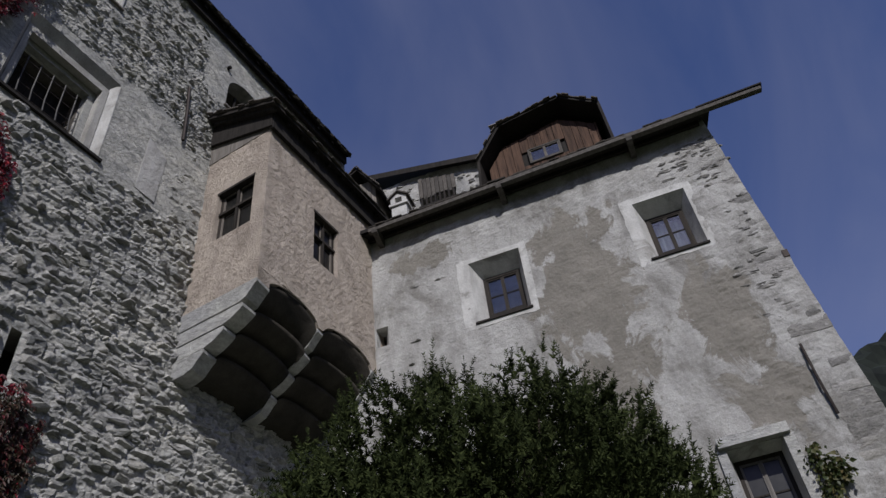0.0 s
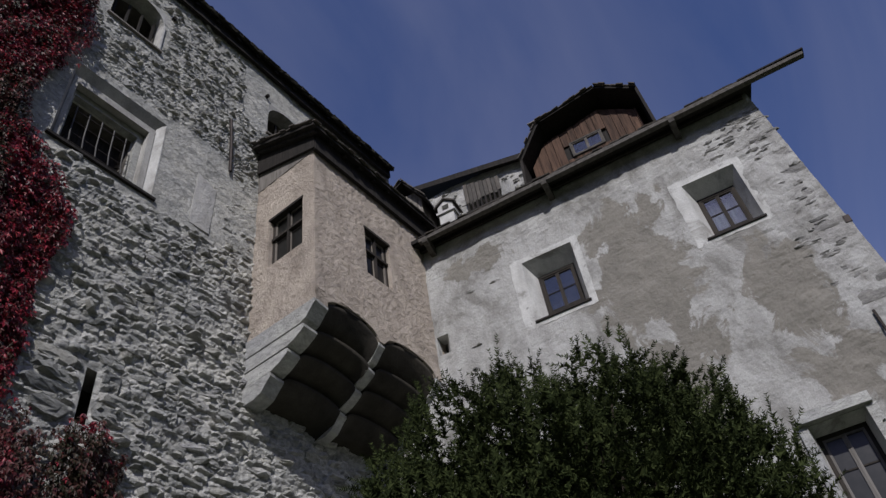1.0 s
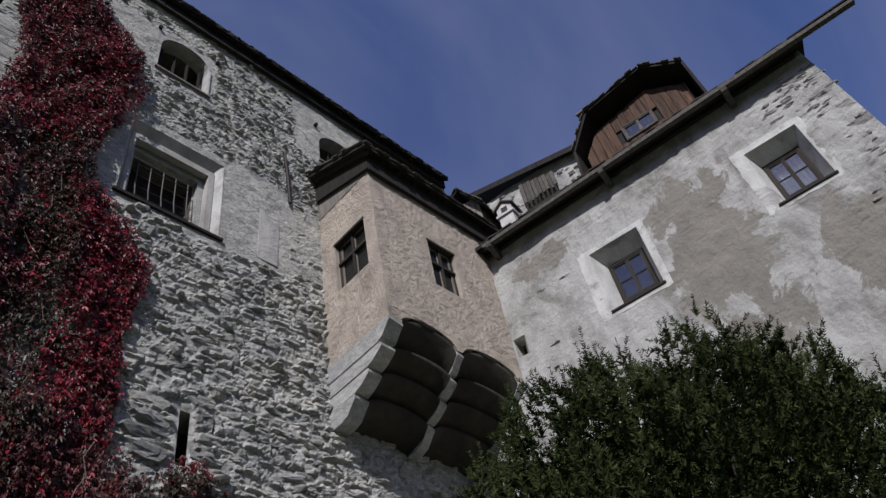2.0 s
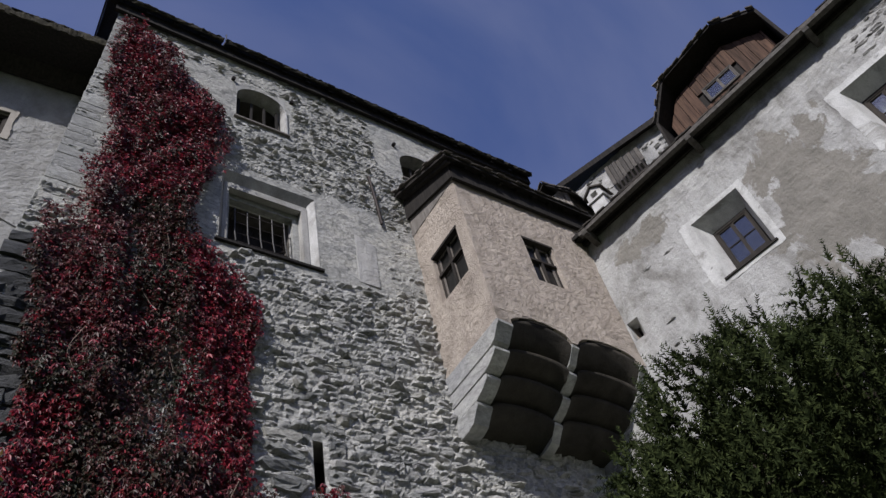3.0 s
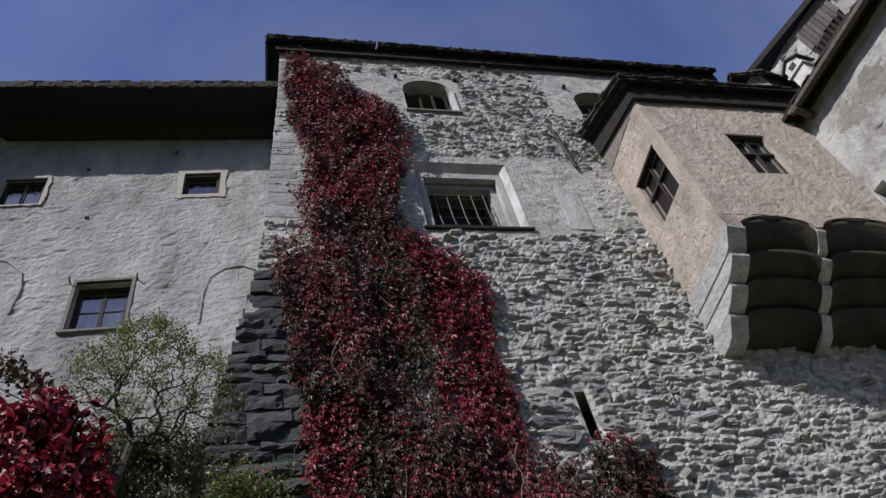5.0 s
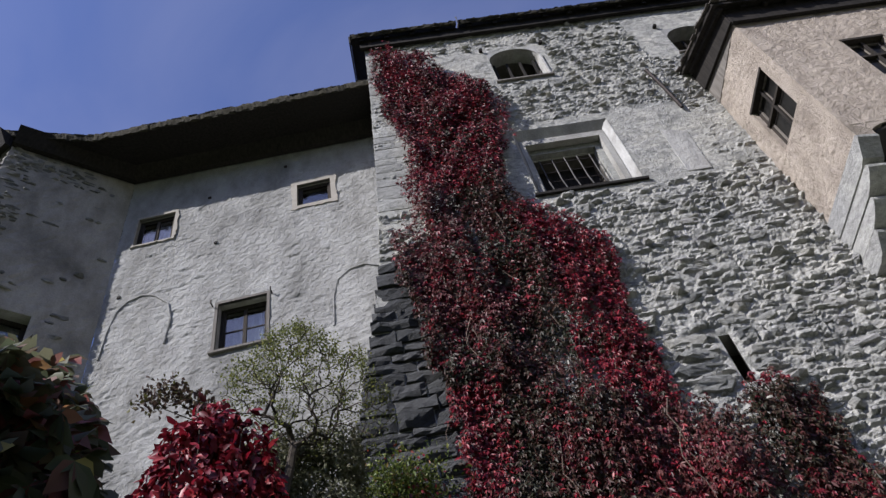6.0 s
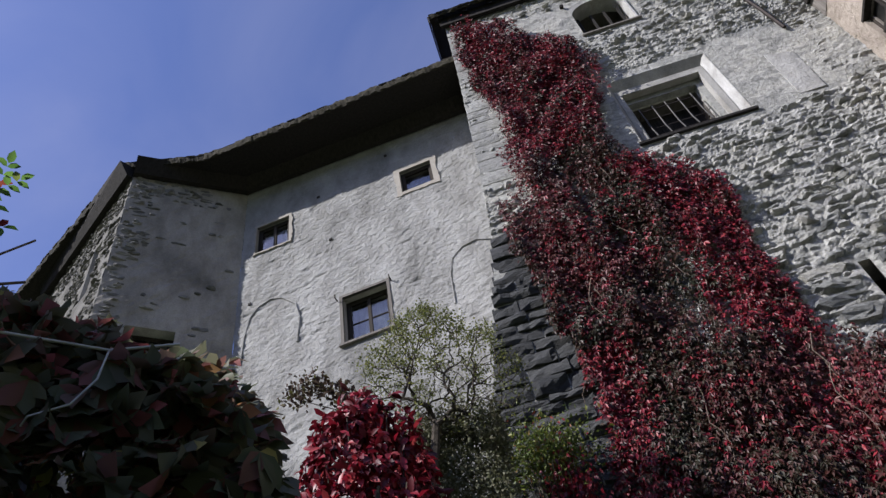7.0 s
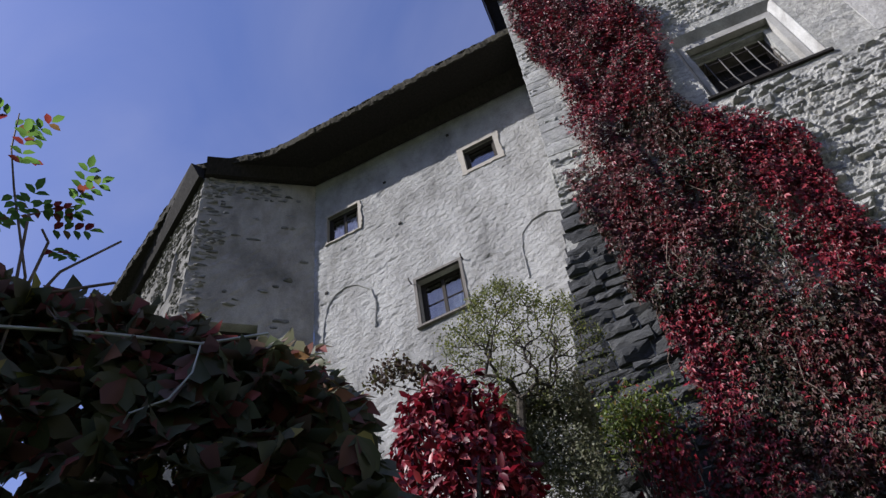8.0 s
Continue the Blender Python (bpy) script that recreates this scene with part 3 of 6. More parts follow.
# wing wall
# the last opening is an added recess that gives a dark wedge beside the oriel
B_OPEN = [(3.8, 4.88, 10.8, 12.34, 0.32, (3.98, 4.76, 11.06, 12.08)), (7.26, 8.28, 11.0, 12.47, 0.32, (7.4, 8.13, 11.24, 12.24)), (7.22, 8.04, 5.2, 7.05, 0.3, (7.27, 7.99, 5.3, 6.98)), (1.7, 1.96, 10.95, 11.42, 0.3, (1.7, 1.8, 11.05, 11.42))]
wing_wall = wall("wall_wing", FB, 0, 9.2, 0, 14.3, B_OPEN, PLASTER_B, 0.9, 0.018, 0.06, 2.5, 23, lambda u, z: np.interp(z, [0, 7.2, 14.3], [0.62, 0.3, 0.0]) * np.clip((u - 8.3) / 0.9, 0, 1), "weathered patchy plaster wall of the castle wing", None, 0.0, "structure", lambda u, z: lumps(u, z) * np.where((u > 8.0) | (z > 12.9), 1.0, 0.45))

# courtyard wall with the deep eaves, then the bent wall and the far one
C_OPEN = [(-5.5 / 0.9962, -4.66 / 0.9962, 15.5, 16.45, 0.14, None), (-1.9, -1.14, 15.62, 16.42, 0.14, None), (-3.47, -2.52, 11.75, 12.98, 0.22, None)]
court_wall = wall("wall_court", FC, -5.88, 1.2, 0, 18.6, C_OPEN, PLASTER_C, 0.6, 0.01, 0.04, 2.5, 31, None, "rough white limewashed wall under deep eaves", None, 0.0, "structure", lumps)
DL = (CD - DE).length
bend_wall = wall("wall_bend", FD, 0, DL, 0, 18.3, [(0.62, 1.57, 11.6, 12.98, 0.3, None)], PLASTER_D, 0.4, 0.025, 0.1, 2.5, 37, None, "grey plaster wall in shade with bare stones", None, 0.02)
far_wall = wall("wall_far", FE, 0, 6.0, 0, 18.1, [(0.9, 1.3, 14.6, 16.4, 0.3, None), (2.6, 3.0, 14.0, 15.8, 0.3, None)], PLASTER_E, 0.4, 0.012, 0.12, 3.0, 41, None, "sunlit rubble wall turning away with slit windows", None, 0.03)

# ---------------------------------------------------------------- windows
barred = thing("window_main", FA.w(3.54, -0.4, 12.4), "dark unglazed window deep in a moulded stone frame", "window", "castle windows", "structure")
part("window_sill", Geo().box(FA, 2.58, 4.62, -0.02, 0.06, 12.27, 12.33), OLDWOOD, barred)
# dark boards added at the back to give the unlit interior
for k in range(6):
    part("shutter_board", Geo().box(FA, 2.93 + 0.204 * k, 3.125 + 0.204 * k, -0.74, -0.7, 12.41, 13.94), OLDWOOD, barred)
window(FB, 3.98, 4.76, 11.06, 12.08, -0.33, 2, 2, FRAME, "four-pane casement in a splayed white plaster recess", (3.77, 4.91, 10.76, 10.8, -0.02, 0.04, OLDWOOD))
window(FB, 7.4, 8.13, 11.24, 12.24, -0.33, 2, 2, FRAME, "four-pane casement in a splayed white plaster recess", (7.23, 8.31, 10.96, 11.0, -0.02, 0.04, OLDWOOD), curtain=True)
window(FB, 7.27, 7.99, 5.3, 6.98, -0.31, 2, 3, FRAME, "tall casement under a stone lintel in the wing wall", pane_mat=DARKPANE, sash_mat=FRAME_W)
window(FC, -5.52, -4.68, 15.5, 16.45, -0.1, 2, 1, FRAME, "small two-leaf attic casement under the eaves", curtain=True)
window(FC, -1.9, -1.14, 15.62, 16.42, -0.1, 1, 1, FRAME, "small single-pane window with a pale stone surround", leaves=1)
window(FC, -3.47, -2.52, 11.75, 12.98, -0.2, 2, 2, FRAME, "dark four-pane casement in the white wall", curtain=True)
window(FD, 0.62, 1.57, 11.6, 12.98, -0.28, 2, 2, FRAME, "dark window in the shaded bent wall")

# ---------------------------------------------------------------- oriel in the angle
ORIELWOOD = timber("weathered_sash", (0.11, 0.1, 0.09), (0.24, 0.22, 0.195))
oriel = thing("oriel", (8.6, 7.6, 10.5), "peach plastered oriel on stone corbels in the corner", "oriel")
wall("front_wall", FO, 0, 3.75, 10.66, 14.5, [(1.42, 2.18, 11.94, 13.25, 0.2, None)], PEACH, 0.3, 0.01, 0.035, 4, 51, None, "", oriel, 0.02, "")
wall("side_wall", FS, 0, 1.64, 10.36, 14.42, [(0.42, 1.33, 11.94, 13.28, 0.2, None)], PEACH, 0.3, 0.01, 0.035, 4, 53, None, "", oriel, 0.02, "")
for fr, u0, u1 in ((FO, 1.42, 2.18), (FS, 0.42, 1.33)):
    w = window(fr, u0, u1, 11.94, 13.28 if fr is FS else 13.25, -0.13, 2, 2, FRAME, "weathered brown casement with grey sashes in the oriel", group="oriel windows", bar=0.04, frame_w=0.06, pane_mat=DARKPANE, sash_mat=ORIELWOOD)
    mid = (u0 + u1) / 2
    part("transom", Geo().box(fr, u0 + 0.01, u1 - 0.01, -0.16, -0.06, 12.67, 12.73), FRAME, w)
    part("mullion", Geo().box(fr, mid - 0.025, mid + 0.025, -0.16, -0.065, 11.96, 13.22), FRAME, w)
    part("lintel_board", Geo().box(fr, u0 - 0.02, u1 + 0.02, -0.12, 0.012, 13.21, 13.27), FRAME, w)


# front apron that ends in two flat arches over the corbels
BAYS = [(0.27, 1.6), (1.79, 3.23)]
g = Geo()
ap = []
for k in range(61):
    u = 3.75 * k / 60
    z = 10.36
    for a, b in BAYS:
        if a < u < b:
            z = 10.38 + 0.27 * (1 - ((u - (a + b) / 2) / ((b - a) / 2)) ** 2) ** 0.5
    ap.append((u, z))
outline = ap + [(3.75, 10.66), (0, 10.66)]
g.prism([FO.w(u, 0, z) for u, z in outline], [FO.w(u, -0.3, z) for u, z in outline])
part("arched_apron", g, PEACH, oriel)

STEPS = [(6.79, 10.36, 10.0), (7.05, 9.98, 9.71), (7.39, 9.69, 9.42), (7.77, 9.4, 9.05)]


def corbel(x0, x1, back=0.0):
    """A stack of four stones, each reaching less far, its nose rounded away below."""
    c = part("corbel", Geo().hexa([(x, y, z) for z in (9.06, 10.34) for x, y in ((x0 + 0.03, 8.38), (x1 - 0.03, 8.38), (x1 - 0.03, 8.75), (x0 + 0.03, 8.75))]), CORBEL, oriel)
    for y, zt, zb in STEPS:
        j = random.uniform(-0.03, 0.03) + back
        prof = [(8.46, zb), (y + j + 0.38, zb), (y + j + 0.22, zb + 0.05), (y + j + 0.06, zt - 0.13), (y + j, zt - 0.08), (y + j - 0.004, zt - 0.03), (y + j + 0.02, zt - 0.004), (8.46, zt)]
        e, tilt = random.uniform(0, 0.025), random.uniform(-0.012, 0.012)
        part("corbel_stone", Geo().prism([(x0 - e, p, q + tilt) for p, q in prof], [(x1 + e, p + 0.02, q - tilt) for p, q in prof]), CORBEL, c)


corbel(6.87, 7.15)
corbel(8.49, 8.66, 0.03)
corbel(10.12, 10.3, 0.03)
for a, b in BAYS:
    x0, x1 = 6.88 + a, 6.88 + b
    n = 16
    for k, (y, zt, zb) in enumerate(STEPS):
        yn = STEPS[k + 1][0] + 0.02 if k < 3 else 8.44
        ring, g = [], Geo()
        for i in range(n + 1):
            x = x0 + (x1 - x0) * i / n
            arch = (1 - (2 * i / n - 1) ** 2) ** 0.5
            top = zt - 0.02 + 0.27 * arch * (1 if k == 0 else 0.6)
            low = zb - 0.02 + (0.2 * arch if k < 3 else 0.15 * arch)
            bulge = 0.05 * arch
            ring.append([(x, y + 0.3, top + 0.02), (x, y + 0.02 + (0.02 if k == 0 else 0), top - 0.01), (x, y + 0.05 + bulge * 0.4, top - 0.06), (x, y + 0.17, top * 0.45 + low * 0.55), (x, yn + 0.1, low + 0.01), (x, 8.44, low)])
        m = 6
        g.add([p for r in ring for p in r], [(i * m + j, (i + 1) * m + j, (i + 1) * m + j + 1, i * m + j + 1) for i in range(n) for j in range(m - 1)])
        part("corbel_vault", g, VAULT, oriel, "stepped arches under the floor, shade put into their colour", True)
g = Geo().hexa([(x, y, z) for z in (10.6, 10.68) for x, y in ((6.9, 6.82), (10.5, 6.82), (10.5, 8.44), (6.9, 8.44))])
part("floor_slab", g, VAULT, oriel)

# lean-to roof of the oriel
g = Geo().prism([(6.87, 6.82, 14.42), (6.87, 8.44, 14.42), (6.87, 8.44, 15.7), (6.87, 6.82, 14.9)], [(6.97, 6.82, 14.42), (6.97, 8.44, 14.42), (6.97, 8.44, 15.7), (6.97, 6.82, 14.9)])
part("gable_board", g, GREYWOOD, oriel, "silvered board closing the roof's side")


def slab(name, a, b, c, d, t, mat, parent, label=""):
    """A roof slab over four corners of its underside."""
    up = Vector((0, 0, t))
    return part(name, Geo().hexa([Vector(p) for p in (a, b, c, d)] + [Vector(p) + up for p in (a, b, c, d)]), mat, parent, label)


def shingles(parent, a, b, inward, t, mat, width=0.17, length=0.42, seed=0):
    """A course of worn split shingles along an eave from a to b."""
    rnd = random.Random(seed)
    a, b, inward = Vector(a), Vector(b), Vector(inward).normalized()
    along = (b - a).normalized()
    meshes = []
    for k in range(6):
        w, h, q = width * rnd.uniform(0.99, 1.1), length, rnd.uniform(0.018, 0.03)
        c0, c1 = rnd.uniform(0, 0.03), rnd.uniform(0, 0.03)
        up = along.cross(inward)
        up = up if up.z > 0 else -up
        p = [along * (-w / 2) + inward * c0, along * (w / 2) + inward * c1, along * (w / 2) + inward * h, along * (-w / 2) + inward * h]
        g = Geo().hexa(p + [v + up * q for v in p])
        m = g.mesh("shingle")
        m.materials.append(mat)
        meshes.append(m)
    n = int((b - a).length / width)
    for k in range(n):
        ob = new("shingle", meshes[k % 6])
        ob.location = a + along * width * (k + 0.5) - inward * rnd.uniform(0.04, 0.11) + Vector((0, 0, t + rnd.uniform(-0.008, 0.016)))
        ob.rotation_euler = (rnd.uniform(-0.04, 0.04), rnd.uniform(-0.04, 0.04), rnd.uniform(-0.05, 0.05))
        hang(ob, parent)


MOSSY = timber("mossy_shingle_edge", (0.012, 0.011, 0.008), (0.05, 0.046, 0.032), 0.95, (5, 5, 5))


def ragged_edge(parent, a, b, inward, low, high, seed, out=0.05):
    """The thick, mossy, frayed edge of many layers of old shingles along an eave."""
    a, b = Vector(a), Vector(b)
    flat = Vector((inward[0], inward[1], 0)).normalized()
    along = (b - a).normalized()
    n = max(8, int((b - a).length / 0.05))
    prof = [(-0.02, low), (0.6, low + 0.02), (1.0, low * 0.5 + high * 0.5), (0.7, high * 0.85), (-1.2, high), (-6.0, high + 0.12)]
    g = Geo()
    m = len(prof)
    for i in range(n + 1):
        p = a.lerp(b, i / n)
        d = np.array(i * 0.33)
        for k, (q, z) in enumerate(prof):
            w = float(fbm(d * 1.7 + 3, np.array(k * 1.3), seed, 4)) - 0.5
            v = float(fbm(d * 0.9 + 9, np.array(k * 0.8), seed + 5, 4)) - 0.5
            step = 0.03 if (i // 3 + k) % 2 else 0.0
            g.v.append(tuple(p - flat * (out * q + 0.07 * w + step * 0.5) + Vector((0, 0, z + 0.11 * v * (0.5 if k == 0 else 1)))))
    g.f = [(i * m + k, (i + 1) * m + k, (i + 1) * m + k + 1, i * m + k + 1) for i in range(n) for k in range(m - 1)]
    return part("shingle_edge", g, MOSSY, parent, "thick frayed mossy edge of old shingles")


orf = slab("lean_to_roof", (6.6, 6.53, 14.8), (10.7, 6.53, 14.76), (10.7, 8.5, 15.7), (6.6, 8.5, 15.74), 0.1, OLDWOOD, oriel, "dark shingled lean-to roof")
shingles(orf, (6.58, 6.53, 14.8), (10.6, 6.53, 14.76), (0, 1.97, 0.94), 0.1, SHINGLE, seed=4)
shingles(orf, (6.6, 6.55, 14.8), (6.6, 8.4, 15.69), (1, 0, 0), 0.12, SHINGLE, seed=5)
for k in range(9):
    x = 6.7 + 0.45 * k
    part("rafter", Geo().hexa([(x + dx, y, z + dz) for dz in (-0.1, -0.004) for dx, y, z in ((0, 6.6, 14.83), (0.09, 6.6, 14.83), (0.09, 8.3, 15.64), (0, 8.3, 15.64))]), OLDWOOD, oriel)

# dark boards added to fill the dark gap below the lean-to roof
part("fascia", Geo().box(FO, -0.05, 3.72, 0.02, 0.1, 14.37, 14.86), OLDWOOD, oriel)
part("fascia", Geo().hexa([(x, y, z) for z in (0, 1) for x, y, z in ((6.8, 6.72, 14.4 + 0.46 * z), (6.86, 6.72, 14.4 + 0.46 * z), (6.86, 8.42, 15.0 + 0.64 * z), (6.8, 8.42, 15.0 + 0.64 * z))]), OLDWOOD, oriel)

# ---------------------------------------------------------------- roofs
roof_a = thing("roof_main", (5, 8, 18.3), "dark shingled roof over the main rubble wall", "roof", "", "structure")
def za(u):
    return 19.3 - 0.014 * max(0.0, u - 2.4)


for u0, u1 in ((-0.2, 2.38), (2.44, 11.5)):
    s = slab("roof_slab", FA.w(u0, 0.26, za(u0)), FA.w(u1, 0.26, za(u1)), FA.w(u1, -4.5, 23.4), FA.w(u0, -4.5, 23.4), 0.13, OLDWOOD, roof_a)
    shingles(s, FA.w(u0, 0.26, za(u0)), FA.w(u1, 0.26, za(u1)), (0, 4.76, 4.1), 0.09, SHINGLE, 0.2, seed=11)
    ragged_edge(s, FA.w(u0, 0.26, za(u0)), FA.w(u1, 0.26, za(u1)), (0, 1, 0), -0.02, 0.14, 90)
    n = int((u1 - u0) / 0.62)
    for k in range(n):
        u = u0 + 0.2 + 0.62 * k
        part("rafter", Geo().hexa([FA.w(u + du, o, z + q) for q in (-0.13, -0.004) for du, o, z in ((0, 0.22, za(u) + 0.03), (0.11, 0.22, za(u) + 0.03), (0.11, -0.4, za(u) + 0.56), (0, -0.4, za(u) + 0.56))]), OLDWOOD, roof_a)
part("verge_board", Geo().hexa([FA.w(u, o, z + q) for q in (-0.2, 0.14) for u, o, z in ((-0.24, 0.26, 19.3), (-0.204, 0.26, 19.3), (-0.204, -4.5, 23.4), (-0.24, -4.5, 23.4))]), OLDWOOD, roof_a)
# board added for the dark band under the eave
part("wall_plate", Geo().box(FA, 0.0, 11.5, 0.05, 0.14, 18.98, 19.36), OLDWOOD, roof_a)
part("roof_strap", Geo().tube([FA.w(2.41, 0.32, 19.28), FA.w(2.41, 0.36, 19.5), FA.w(2.41, 0.3, 19.6)], 0.012), IRON_LIGHT, roof_a)
# gable triangle of the main roof above the courtyard roof
part("gable_wall", Geo().prism([(0.2, 8.5, 19.2), (0.2, 13, 19.2), (0.2, 13, 23.0)], [(0.35, 8.5, 19.2), (0.35, 13, 19.2), (0.35, 13, 23.0)]), OLDWOOD, roof_a)

roof_c = thing("roof_court", (-4, 9.5, 18.3), "weathered shingled roof with deep dark eaves", "roof", "", "structure")
EAVE = [Vector((0.2, 8.8, 18.04)), Vector((-6.44, 9.32, 18.2)), Vector((-8.3, 8.86, 18.2)), Vector((-13.0, 11.45, 17.9))]
INNER = [Vector((0.2, 10.0, 18.22)), Vector((-5.86, 10.5, 18.4)), Vector((-8.05, 9.02, 18.2)), Vector((-12.6, 11.95, 17.9))]
BACK = [Vector((0.2, 14.2, 21.6)), Vector((-5.2, 14.6, 21.6)), Vector((-7.0, 14.2, 21.6)), Vector((-10.5, 15.5, 21.6))]
for k in range(3):
    a, b, c, d = EAVE[k], EAVE[k + 1], INNER[k + 1], INNER[k]
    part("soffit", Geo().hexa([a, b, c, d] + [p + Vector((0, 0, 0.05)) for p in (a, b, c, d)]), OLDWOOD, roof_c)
    e, f = BACK[k], BACK[k + 1]
    up = Vector((0, 0, 0.07))
    s = part("roof_slab", Geo().hexa([a + up, b + up, f, e] + [p + Vector((0, 0, 0.14)) for p in (a + up, b + up, f, e)]), OLDWOOD, roof_c)
    inward = ((e + f) / 2 - (a + b) / 2)
    shingles(s, a, b, (inward.x, inward.y, inward.z), 0.2, SHINGLE, 0.2, 0.5, seed=20 + k)
    ragged_edge(s, a, b, inward, -0.03, 0.27, 80 + k)
# dark boards added to give the black zone at the top of the walls
for p, q, z0a, z0b, out in ((Vector((0.15, 10.03, 0)), CD.to_3d(), 17.75, 18.03, FC.n), (CD.to_3d(), DE.to_3d(), 18.03, 17.85, FD.n), (DE.to_3d(), (DE + ee * 4.5).to_3d(), 17.85, 17.6, FE.n)):
    o0, o1 = out * 0.03, out * 0.16
    ring = []
    for zz in (0, 1):
        for pt, z in ((p, z0a), (q, z0b)):
            ring.append((pt, (18.42 if pt.x > -7 else 18.25) if zz else z))
    a0, b0, a1, b1 = ring
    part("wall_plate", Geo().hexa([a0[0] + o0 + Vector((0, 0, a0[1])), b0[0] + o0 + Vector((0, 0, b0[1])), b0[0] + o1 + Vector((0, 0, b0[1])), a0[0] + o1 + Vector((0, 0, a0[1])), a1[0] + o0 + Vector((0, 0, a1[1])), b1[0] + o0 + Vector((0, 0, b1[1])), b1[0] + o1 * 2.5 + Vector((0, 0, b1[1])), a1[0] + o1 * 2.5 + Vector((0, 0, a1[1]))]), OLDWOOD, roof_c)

roof_b = thing("roof_wing", FB.w(5, 0, 13.9), "dark shingled roof over the wing with a long eaves beam", "roof", "", "structure")


BEAMWOOD = timber("weathered_beam", (0.05, 0.046, 0.042), (0.13, 0.122, 0.112), 0.85, (6, 6, 6))


def zb(u):
    return 13.86 + 0.018 * (u - 2)


s = part("roof_slab", Geo().hexa([FB.w(u, o, zb(u) + z) for dz in (0, 0.1) for u, o, z in ((0.6, 0.4, 0.0 + dz), (9.36, 0.4, 0.0 + dz), (9.24, -5.0, 2.4 + dz), (0.6, -5.0, 2.4 + dz))]), OLDWOOD, roof_b)
shingles(s, FB.w(1.8, 0.4, zb(1.8)), FB.w(9.34, 0.4, zb(9.34)), FB.w(5, -5, 2.4) - FB.w(5, 0.4, 0.0), 0.08, SHINGLE, 0.2, seed=31)
part("eaves_beam", Geo().hexa([FB.w(u, o, zb(u) + z) for z in (-0.07, 0.03) for u, o in ((1.8, 0.32), (10.38, 0.36), (10.38, 0.48), (1.8, 0.44))]), BEAMWOOD, roof_b, "silvered eaves beam that runs past the wall's corner")
part("top_board", Geo().hexa([FB.w(u, o, zb(u) + z) for z in (0.035, 0.07) for u, o in ((9.1, 0.28), (10.42, 0.31), (10.42, 0.51), (9.1, 0.49))]), OLDWOOD, roof_b)
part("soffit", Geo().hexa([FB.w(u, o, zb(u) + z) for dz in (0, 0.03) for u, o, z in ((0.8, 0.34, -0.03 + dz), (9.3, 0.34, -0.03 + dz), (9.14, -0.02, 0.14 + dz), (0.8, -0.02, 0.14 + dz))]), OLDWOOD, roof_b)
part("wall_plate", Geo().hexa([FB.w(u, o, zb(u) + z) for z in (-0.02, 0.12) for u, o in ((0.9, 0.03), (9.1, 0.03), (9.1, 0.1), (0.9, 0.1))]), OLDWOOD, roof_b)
for u in (1.95, 4.82, 7.66):
    prof = [(0.0, -0.24), (0.14, -0.25), (0.3, -0.17), (0.45, -0.15), (0.47, -0.07), (0.34, -0.04), (0.0, 0.1)]
    part("eaves_bracket", Geo().prism([FB.w(u - 0.06, o, zb(u) + z) for o, z in prof], [FB.w(u + 0.06, o, zb(u) + z) for o, z in prof]), BEAMWOOD, roof_b)

# boarded dormer on the wing roof
dormer = thing("dormer", FB.w(5.9, -0.1, 14.4), "big dormer clad in red-brown boards with a dark shingled hood", "dormer")
HOOD = [(4.4, 14.1), (4.46, 14.95), (5.08, 15.93), (6.58, 16.2), (7.4, 15.5), (7.42, 14.1)]
FRONT = [(4.62, 14.2), (4.64, 15.0), (5.02, 15.6), (6.44, 15.9), (7.12, 15.36), (7.2, 14.2)]
fu, fz = [p[0] for p in FRONT[1:-1]], [p[1] for p in FRONT[1:-1]]
edges = [4.62]
while edges[-1] < 7.16:
    edges.append(min(7.2, edges[-1] + random.uniform(0.13, 0.22)))
for a, b in zip(edges, edges[1:]):
    za, zc = np.interp(a, fu, fz), np.interp(b, fu, fz)
    pieces = [(14.2, None)] if b < 5.55 or a > 6.33 else [(14.2, 14.72), (15.2, None)]
    for lo, hi in pieces:
        o = random.uniform(-0.11, -0.085)
        part("board", Geo().hexa([FB.w(u, oo, z) for k in (0, 1) for u, oo, z in ((a + 0.006, o - 0.03, hi or za if k else lo), (b - 0.006, o - 0.03, hi or zc if k else lo), (b - 0.006, o, hi or zc if k else lo), (a + 0.006, o, hi or za if k else lo))]), REDWOOD, dormer)
part("dormer_body", Geo().prism([FB.w(u, -0.15, z) for u, z in FRONT], [FB.w(u, -2.8, z) for u, z in FRONT]), OLDWOOD, dormer)
for k, ((a, za), (b, zc)) in enumerate(zip(HOOD, HOOD[1:])):
    nrm = Vector((-(zc - za), b - a)).normalized() * 0.06
    hp = part("hood_slab", Geo().hexa([FB.w(u, o, z) for u, z in ((a, za), (b, zc), (b - nrm.x, zc - nrm.y), (a - nrm.x, za - nrm.y)) for o in (0.32,)] + [FB.w(u, -2.8, z) for u, z in ((a, za), (b, zc), (b - nrm.x, zc - nrm.y), (a - nrm.x, za - nrm.y))]), OLDWOOD, dormer)
    if 0 < k < 4:
        shingles(hp, FB.w(a, 0.32, za), FB.w(b, 0.32, zc), -FB.n, 0.0, SHINGLE, 0.15, 0.35, seed=40 + k)
shingles(hp, FB.w(4.95, 0.3, 16.0), FB.w(4.95, -2.4, 16.0), FB.a, 0.03, GREYWOOD, 0.16, 0.3, seed=49)
window(FB, 5.56, 6.32, 14.72, 15.2, -0.085, 2, 1, BEAMWOOD, "small pale-framed two-pane dormer window", group="dormer windows", bar=0.03, frame_w=0.04)

